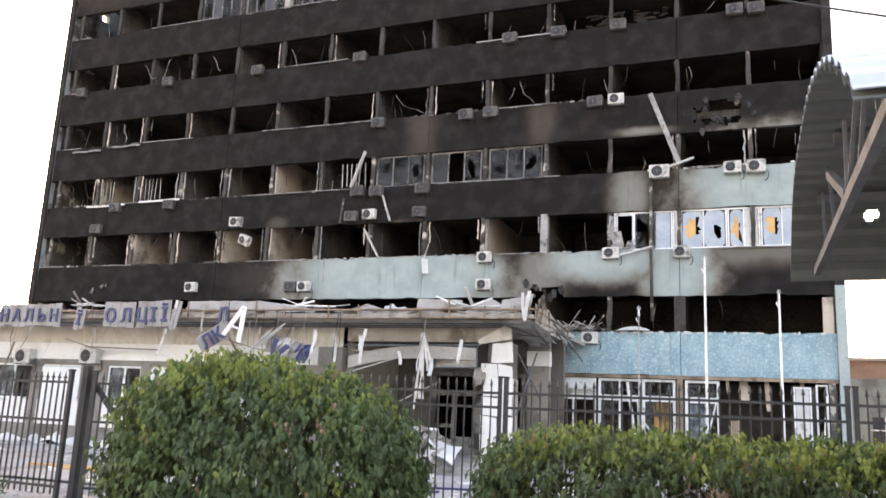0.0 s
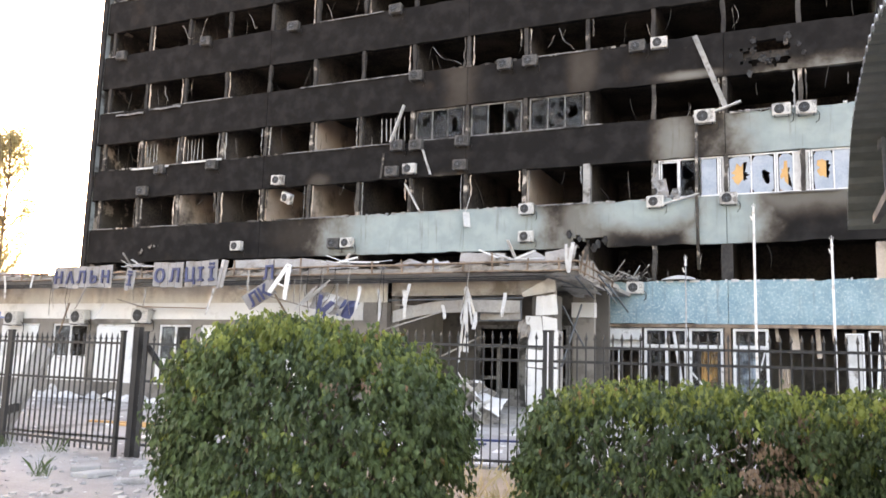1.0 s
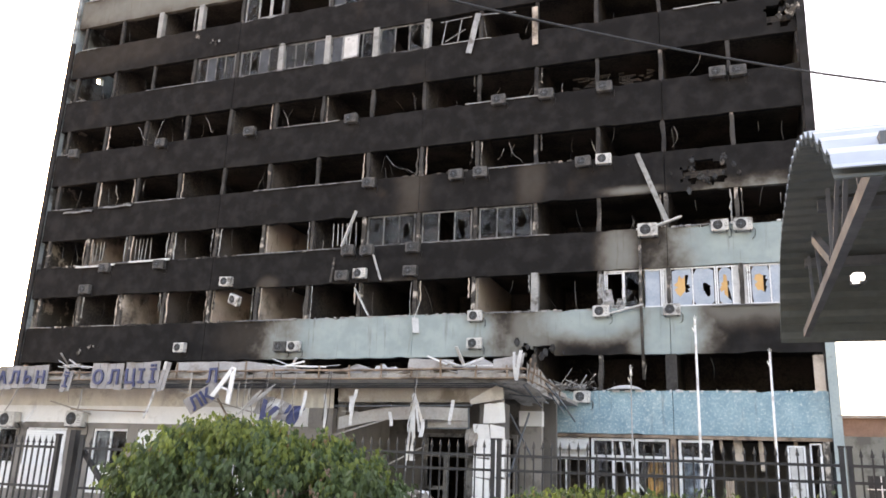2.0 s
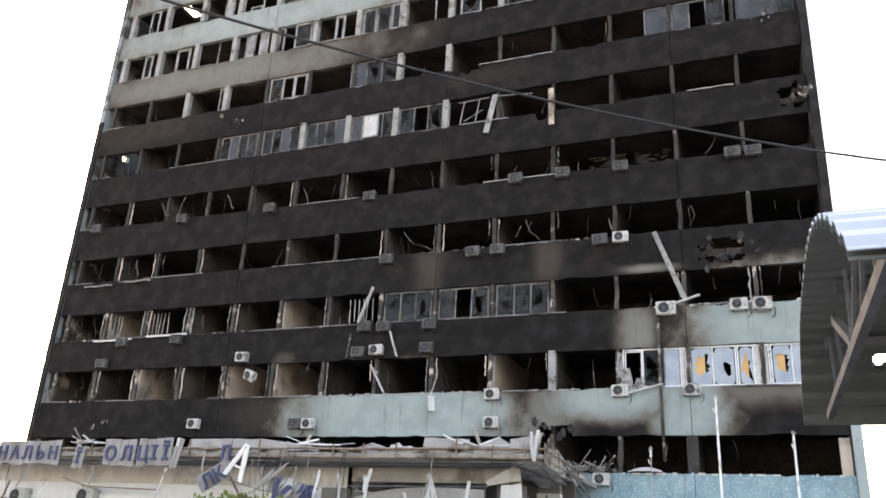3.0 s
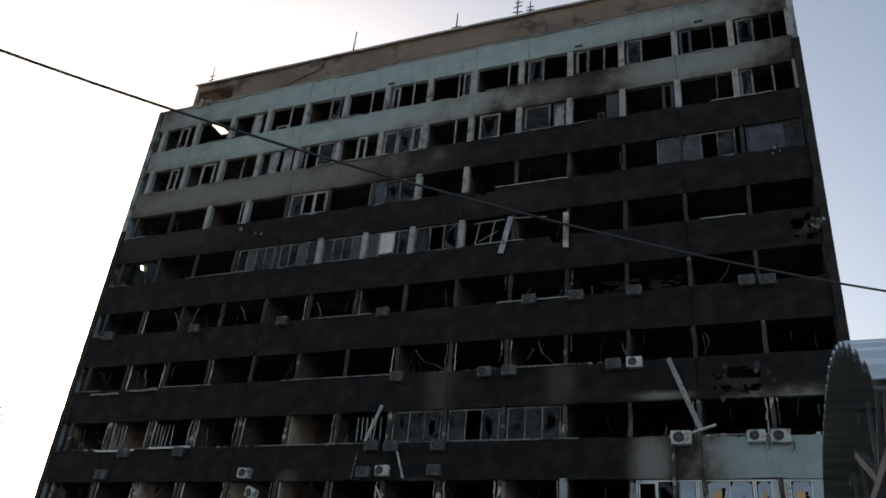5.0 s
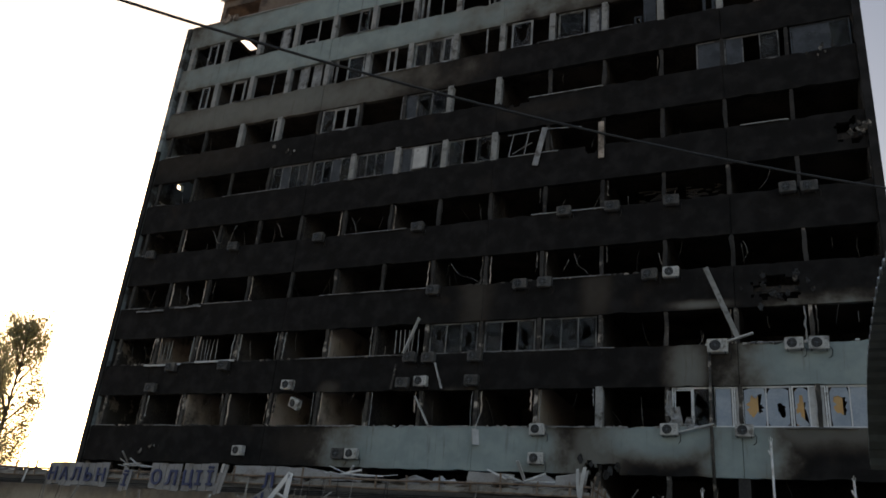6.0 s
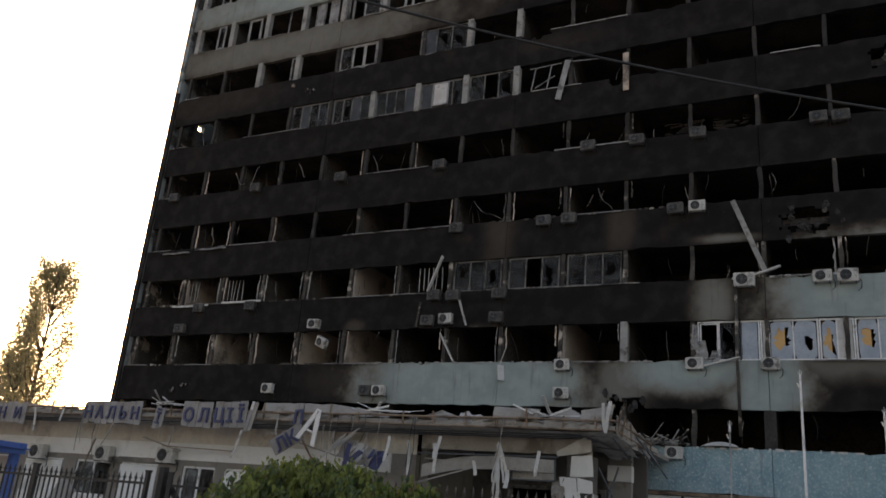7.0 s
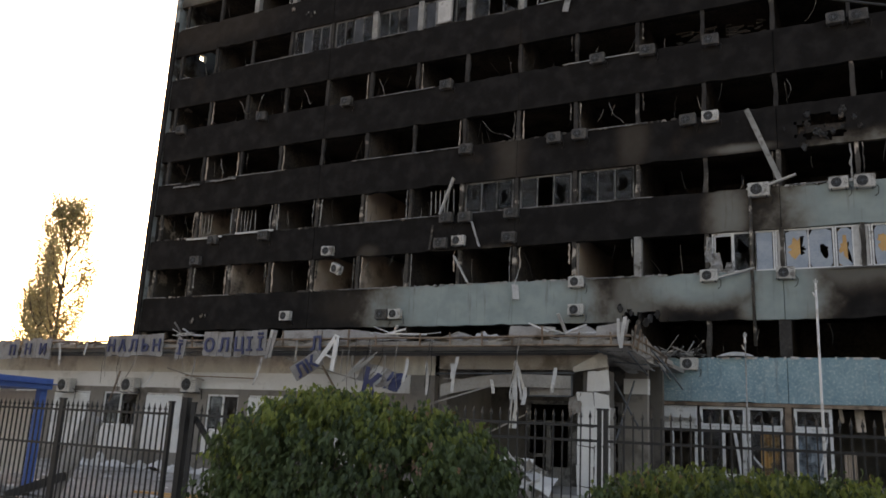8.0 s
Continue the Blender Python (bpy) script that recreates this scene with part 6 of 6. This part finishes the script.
for x, z, dx in ((-28.8, 18.6, 0.9), (-27.0, 18.7, -0.6), (-29.8, 15.3, 0.5), (-24.4, 18.6, 0.7), (-13.6, 15.2, 1.4), (-7.6, 15.2, 0.6), (-6.3, 18.4, -0.7)):
    bm = bmesh.new()
    tube(bm, [(x + dx * u, -0.05 + 0.1 * math.sin(3 * u + x), z + 0.9 * (1 - u) ** 1.6 + 0.1 * math.sin(7 * u + z)) for u in [i / 8 for i in range(9)]], 0.014, 5)
    tagged(part("loose_wire", bm, M_SHEET if x < -20 else M_PVC_DARK), "loose bent wire hanging from a burnt window", "wire", "loose wires on the facade")
bm = bmesh.new()
tube(bm, [(-2.0, -0.08, 11.5), (-2.02, -0.09, 8.5), (-1.98, -0.08, 5.6)], 0.06, 8)
tagged(part("drain_pipe", bm, M_COLUMN), "dark drain pipe hanging down the facade", "pipe")
for i, (x, z, w, h) in enumerate(((-3.35, 8.5, 0.55, 0.75), (-3.6, 8.9, 0.3, 1.0), (-2.85, 8.5, 0.4, 0.35))):
    bm = bmesh.new()
    sheet(bm, [[(x + w * (a / 5 - 0.5) * (1.1 - 0.6 * q / 6) + 0.1 * noise.noise((a * 0.8, q * 0.8, i * 7)), 0.02 - 0.12 * noise.noise((a * 0.7, q * 0.7, i * 3 + 1)), z + h * q / 6 + 0.06 * noise.noise((a, q, i))) for q in range(7)] for a in range(6)], 0.006)
    tagged(part("torn_film", bm, M_SASH), "crumpled white film torn from a window frame", "debris", "torn window film")
# curled window ledges
for x0, x1, z in ((-31.5, -28.9, 11.85), (-28.0, -25.4, 11.95), (-33.0, -31.0, 15.0), (-30.6, -28.4, 15.1)):
    bm = bmesh.new()
    sheet(bm, [[(x0 + (x1 - x0) * i / 8, yy, z - 0.15 + dz + 0.08 * noise.noise((i * 0.4, z, 2))) for yy, dz in ((0.0, 0.04), (-0.14, 0.0), (-0.16, -0.1))] for i in range(9)], 0.008)
    tagged(part("curled_ledge", bm, M_PALE if z < 13 else M_PVC_DARK), "curled pale window ledge hanging loose", "ledge", "curled ledges")
for k, n in ((0, 10), (1, 22), (2, 34), (3, 34), (4, 26), (5, 12), (6, 10)):
    for i in range(n):
        x = rng.uniform(-33.8, 4.2)
        if k == 0 and x < -6:
            continue
        if (k == 2 and -14.6 < x < -6.4) or (k == 1 and x > -2.6):
            continue
        zt = SILLS[k] + HEADS[k] - rng.uniform(0.0, 0.5)
        L = rng.uniform(0.4, 1.3)
        lean = rng.gauss(0, 0.25)
        low = rng.random() < 0.45
        a = (x, rng.uniform(0.05, 0.6), zt if not low else SILLS[k] + 0.0)
        b = (x + lean * L, a[1] + rng.uniform(-0.2, 0.1), zt - L if not low else SILLS[k] + L * 0.85)
        bow, w = Vector((rng.gauss(0, 0.07), rng.gauss(0, 0.05), 0.0)) * L, rng.uniform(0.006, 0.016)
        pts = [Vector(a).lerp(Vector(b), u) + bow * math.sin(math.pi * u) for u in (0.0, 0.25, 0.5, 0.75, 1.0)]
        bm = bmesh.new()
        tube(bm, pts, [w, w * 1.1, w, w * 0.8, w * 0.5], 4)
        tagged(part("splinter", bm, rng.choice((M_COLUMN, M_COLUMN, M_COLUMN_BURNT, M_COLUMN_BURNT, M_SHEET, M_PVC_DARK))), "charred bent rod sticking out of a burnt window", "debris", "bent rods in the windows")
for x, n, k in ((-31.2, 5, 2), (-28.6, 7, 2), (-16.4, 6, 2)):
    for i in range(n):
        facade_bit("blind_slat", "pale vertical blind slat hanging in a window", (x + i * 0.24, 0.35, SILLS[k] + 1.35), (x + i * 0.24 + rng.uniform(-0.08, 0.08), 0.35, SILLS[k] + 0.1 + 0.2 * rng.random()), 0.05, 0.01, M_COLUMN_LIGHT, "blind", "vertical blinds")
# ragged strips of plaster and window edge beside the columns
for k, share in ((1, 0.6), (2, 0.6), (3, 0.35), (4, 0.25)):
    for j in range(-1, 13):
        for side in (-1, 1):
            r = random.Random(k * 100 + j * 2 + side)
            x = X0 - j * B + side * r.uniform(0.17, 0.24)
            if r.random() > share or x > 4.0 or x < -33.6 or (k == 2 and -14.6 < x < -6.4) or (k == 1 and x > -6.5):
                continue
            top = SILLS[k] + HEADS[k] - 0.03
            low = SILLS[k] + (0.02 if r.random() < 0.6 else r.uniform(0.3, 0.9))
            w, p = r.uniform(0.05, 0.14), r.uniform(0, 90)
            bm = bmesh.new()
            n = 9
            sheet(bm, [[(x + side * (0.0 if e == 0 else w * (0.55 + 0.7 * noise.noise((q * 0.9, p, 1)))) + 0.04 * noise.noise((q * 0.4, p, 6)), 0.06 + 0.05 * noise.noise((q * 0.5, p, e + 3)), low + (top - low) * q / n) for e in (0, 1)] for q in range(n + 1)], 0.012)
            tagged(part("ragged_plaster_strip", bm, r.choice((M_PLASTER, M_PLASTER, M_COLUMN_LIGHT, M_COLUMN))), "ragged scorched plaster strip beside a window column", "debris", "ragged plaster strips")
# antennas on the roof
for x, h, n in ((-32.9, 2.1, 3), (-21.5, 2.4, 0), (-14.2, 2.0, 2), (-10.2, 2.4, 5), (-9.4, 1.6, 4), (-1.2, 1.2, 1)):
    a = tagged(empty("roof_antenna", x, 1.7, 38.05), "thin dark antenna on the roof", "antenna", "roof antennas")
    bm = bmesh.new()
    tube(bm, [(0, 0, 0), (0.02, 0, h)], [0.06, 0.035], 6)
    part("mast", bm, M_IRON, a)
    for q in range(n):
        bm = bmesh.new()
        z = h * (0.25 + 0.16 * q)
        bar(bm, (-0.35 + 0.06 * q, 0, z), (0.4 - 0.05 * q, 0, z + rng.uniform(-0.1, 0.1)), 0.05)
        part("element", bm, M_IRON, a)


# ---- burst places in the panels ----
def burst(x, z, w, h, n, seed, label, mats=None, size=1.0):
    """Torn chunks of a panel round a hit; by default dark, as the shaded recess."""
    r = random.Random(seed)
    b = tagged(empty("burst_panel", x, -0.02, z), label, "debris")
    for i in range(n):
        bm = bmesh.new()
        cx, cz, s = r.gauss(0, w * 0.4), r.gauss(0, h * 0.4), r.uniform(0.08, 0.3) * size
        p = r.uniform(0, 50)
        sheet(bm, [[(cx + s * (a / 4 - 0.5) * (1 - 0.7 * abs(q / 2 - 1)) + 0.09 * s * 4 * noise.noise((a * 0.9, q * 0.9, p)), -0.03 - 0.12 * abs(noise.noise((a * 0.6, q * 0.6, p))) - 0.04 * (i % 3), cz + s * 1.2 * (q / 4 - 0.5) + 0.05 * noise.noise((q, a, p + 5))) for q in range(5)] for a in range(5)], 0.02)
        part("chunk", bm, r.choice(mats or (M_DARK, M_DARK, M_COLUMN_BURNT)), b)


burst(0.65, 14.05, 1.5, 0.9, 16, 1, "burst blackened panel with torn chunks coloured dark as its recess")
burst(-6.3, 6.8, 1.2, 0.4, 10, 2, "burst scorched panel edge with torn chunks coloured dark as its recess")
burst(3.2, 25.0, 0.9, 0.4, 7, 3, "pale chips on a blackened panel", (M_COLUMN, M_SHEET), 0.5)
burst(4.2, 20.6, 0.5, 0.7, 12, 4, "burst scorched corner with torn chunks", (M_COLUMN, M_SOOT), 1.2)
burst(-31.2, 35.0, 1.0, 0.2, 14, 5, "crumbled concrete on the broken parapet corner", (M_PLASTER, M_ROOFSHED, M_SHEET), 1.3)
for x, z in ((-25.6, 24.5), (-24.4, 24.0), (-29.6, 7.35), (-30.2, 7.1)):
    burst(x, z, 0.4, 0.2, 5, int(-x * 7), "small splinter scar on a blackened panel", (M_COLUMN, M_SHEET), 0.6)


# ---- crumbled edges along the window ledges ----
def crumbs(x0, x1, z, mat, seed):
    bm = bmesh.new()
    x = x0
    r = random.Random(seed)
    while x < x1:
        w = r.uniform(0.04, 0.25)
        if r.random() < 0.4:
            h = r.uniform(0.005, 0.04)
            box(bm, x, x + w, -0.03 - r.uniform(0, 0.02), 0.1, z - 0.06, z + h)
        x += w
    tagged(part("crumbled_edge", bm, mat), "crumbled pale plaster along a window ledge", "rubble", kind="stuff")


crumbs(-19.5, -2.2, SILLS[1], M_COLUMN_LIGHT, 1)
crumbs(-33.5, -20.0, SILLS[1], M_COLUMN, 6)
crumbs(-33.5, -15.5, SILLS[2], M_COLUMN, 2)
crumbs(-13.0, -4.5, SILLS[3], M_COLUMN, 3)
crumbs(-3.6, 4.3, SILLS[0], M_PALE, 4)
crumbs(-3.0, 4.3, SILLS[2], M_PALE, 5)
# a pale lump of insulation on the lowest ledge
bm = bmesh.new()
sheet(bm, [[(-3.4 + 1.3 * i / 8, -0.25 + 0.12 * q, 5.165 + 0.22 * math.sin(math.pi * (i + 0.3) / 9) ** 0.7 * math.sin(math.pi * (q + 0.4) / 5)) for q in range(5)] for i in range(9)], 0.01)
tagged(part("insulation_slab", bm, M_PALE), "pale insulation slab slumped on the lowest ledge", "debris")
# bits hanging from the ceiling of the ground storey
for x, z, w in ((1.3, 2.6, 0.3), (2.1, 2.3, 0.16), (2.6, 2.9, 0.1), (0.7, 2.9, 0.12), (3.3, 2.7, 0.14)):
    facade_bit("hanging_ceiling_scrap", "torn ceiling scrap hanging in the ground storey", (x, 0.5, 3.5), (x + 0.06, 0.55, z), w, 0.03, M_PLASTER)
for a, b in (((-2.6, -0.06, 0.8), (-2.95, 0.0, 3.2)), ((-2.2, -0.08, 0.8), (-2.55, -0.05, 2.5)), ((-0.1, -0.1, 0.8), (0.45, -0.05, 3.0)), ((-1.9, -0.08, 1.2), (-2.5, -0.05, 1.9)), ((3.95, -0.05, 0.8), (4.1, -0.05, 2.9))):
    facade_bit("leaning_frame_bar", "bent white window bar leaning across the opening", a, b, 0.1, 0.05, M_PVC)
facade_bit("leaning_frame_bar", "white header board below the ledge", (-6.1, -0.05, 3.1), (-4.2, -0.05, 3.05), 0.1, 0.38, M_PVC)

# collapsed brick partitions behind an upper opening
bm = bmesh.new()
box(bm, -0.12, 0.12, -0.06, 0.06, -0.032, 0.032)
brick_mesh = mesh_of("brick", bm, M_BRICK_SOOT)
r = random.Random(77)
for x0, x1 in ((-5.0, -3.2), (-2.9, -1.2)):
    wall = tpiece("brick_partition", [(x0, x1, 1.25, 1.33, FLOORS[4] + 0.004, FLOORS[4] + 0.1)], M_INSIDE, "collapsed sooty brick partition")
    for row in range(27):
        x = x0 + 0.13 + 0.125 * (row % 2)
        while x < x1 - 0.13:
            if r.random() > 0.12 + 0.3 * (row / 27) ** 2 + (0.5 if noise.noise((x * 1.4, row * 0.2, 3)) > 0.15 else 0):
                b = part("brick", brick_mesh, M_BRICK_SOOT, wall)
                b.matrix_basis = pose(x, 1.29 + r.uniform(-0.025, 0.025), FLOORS[4] + 0.14 + row * 0.075, r.uniform(-3, 3), r.uniform(-3, 3), r.uniform(-5, 5))
            x += 0.25

# curtains behind the wrecked glazing
for x0, x1, z0, z1, mat, lab in ((-2.0, -1.35, 0.8, 2.7, M_FRAMEWOOD, "dusty orange curtain hanging behind broken glazing"), (-0.85, 0.1, 0.8, 2.75, M_CURTAIN, "pale blue curtain hanging behind broken glazing"), (0.75, 1.15, 0.8, 1.9, M_PLASTER, "torn cream curtain hanging behind broken glazing")):
    bm = bmesh.new()
    sheet(bm, [[(x0 + (x1 - x0) * i / 16, 0.5 + 0.05 * math.sin(i * 1.9), z0 + (z1 - z0) * q / 4 + 0.03 * noise.noise((i * 0.5, q, x0))) for q in range(5)] for i in range(17)], 0.006)
    tagged(part("curtain", bm, mat), lab, "curtain", "curtains in the ground storey")
bm = bmesh.new()
bar(bm, (-8.25, -22.02, 1.82), (-7.6, -21.95, 1.1), 0.07)
bar(bm, (-7.6, -21.95, 1.1), (-7.55, -21.95, 0.0), 0.05)
tagged(part("gate_brace", bm, M_IRON), "slanted black iron brace beside the gate post", "brace")
# torn cladding on the technical storey, shadow-like dark strips below it, vents in the parapet
# the second and third sheets are dark strips in place of a shadow
for i, (x0, x1, za, zb, ha, hb) in enumerate(((-26.3, -23.2, 36.2, 37.2, 0.5, 0.85), (-26.2, -20.5, 35.15, 35.2, 0.95, 0.55), (-20.45, -15.6, 35.2, 35.25, 0.5, 0.3))):
    bm = bmesh.new()
    n = 14
    sheet(bm, [[(x0 + (x1 - x0) * a / n, 1.1 - 0.1 * q / 4 - 0.08 * noise.noise((a * 0.4, q * 0.5, i)), za + (zb - za) * a / n + (ha + (hb - ha) * a / n) * q / 4 + 0.12 * noise.noise((a * 0.6 + i * 5, q * 0.4, 2))) for q in range(5)] for a in range(n + 1)], 0.01)
    tagged(part("torn_cladding_and_shade", bm, M_ROOFSHED if i == 0 else M_SOOT), "torn brown cladding hanging from the rooftop storey" if i == 0 else "dark strip shaped like the shadow along the rooftop storey's foot", "debris", "torn rooftop cladding")
# dark blocks set proud of the panel stand for the vents' shaded recesses
for x, z in ((-5.95, 33.52), (0.33, 33.6), (-17.2, 33.5)):
    tpiece("vent_shade_block", [(x - 0.22, x + 0.22, -0.035, 0.05, z - 0.08, z + 0.08)], M_DARK, "dark block for the shaded recess of a vent slot")
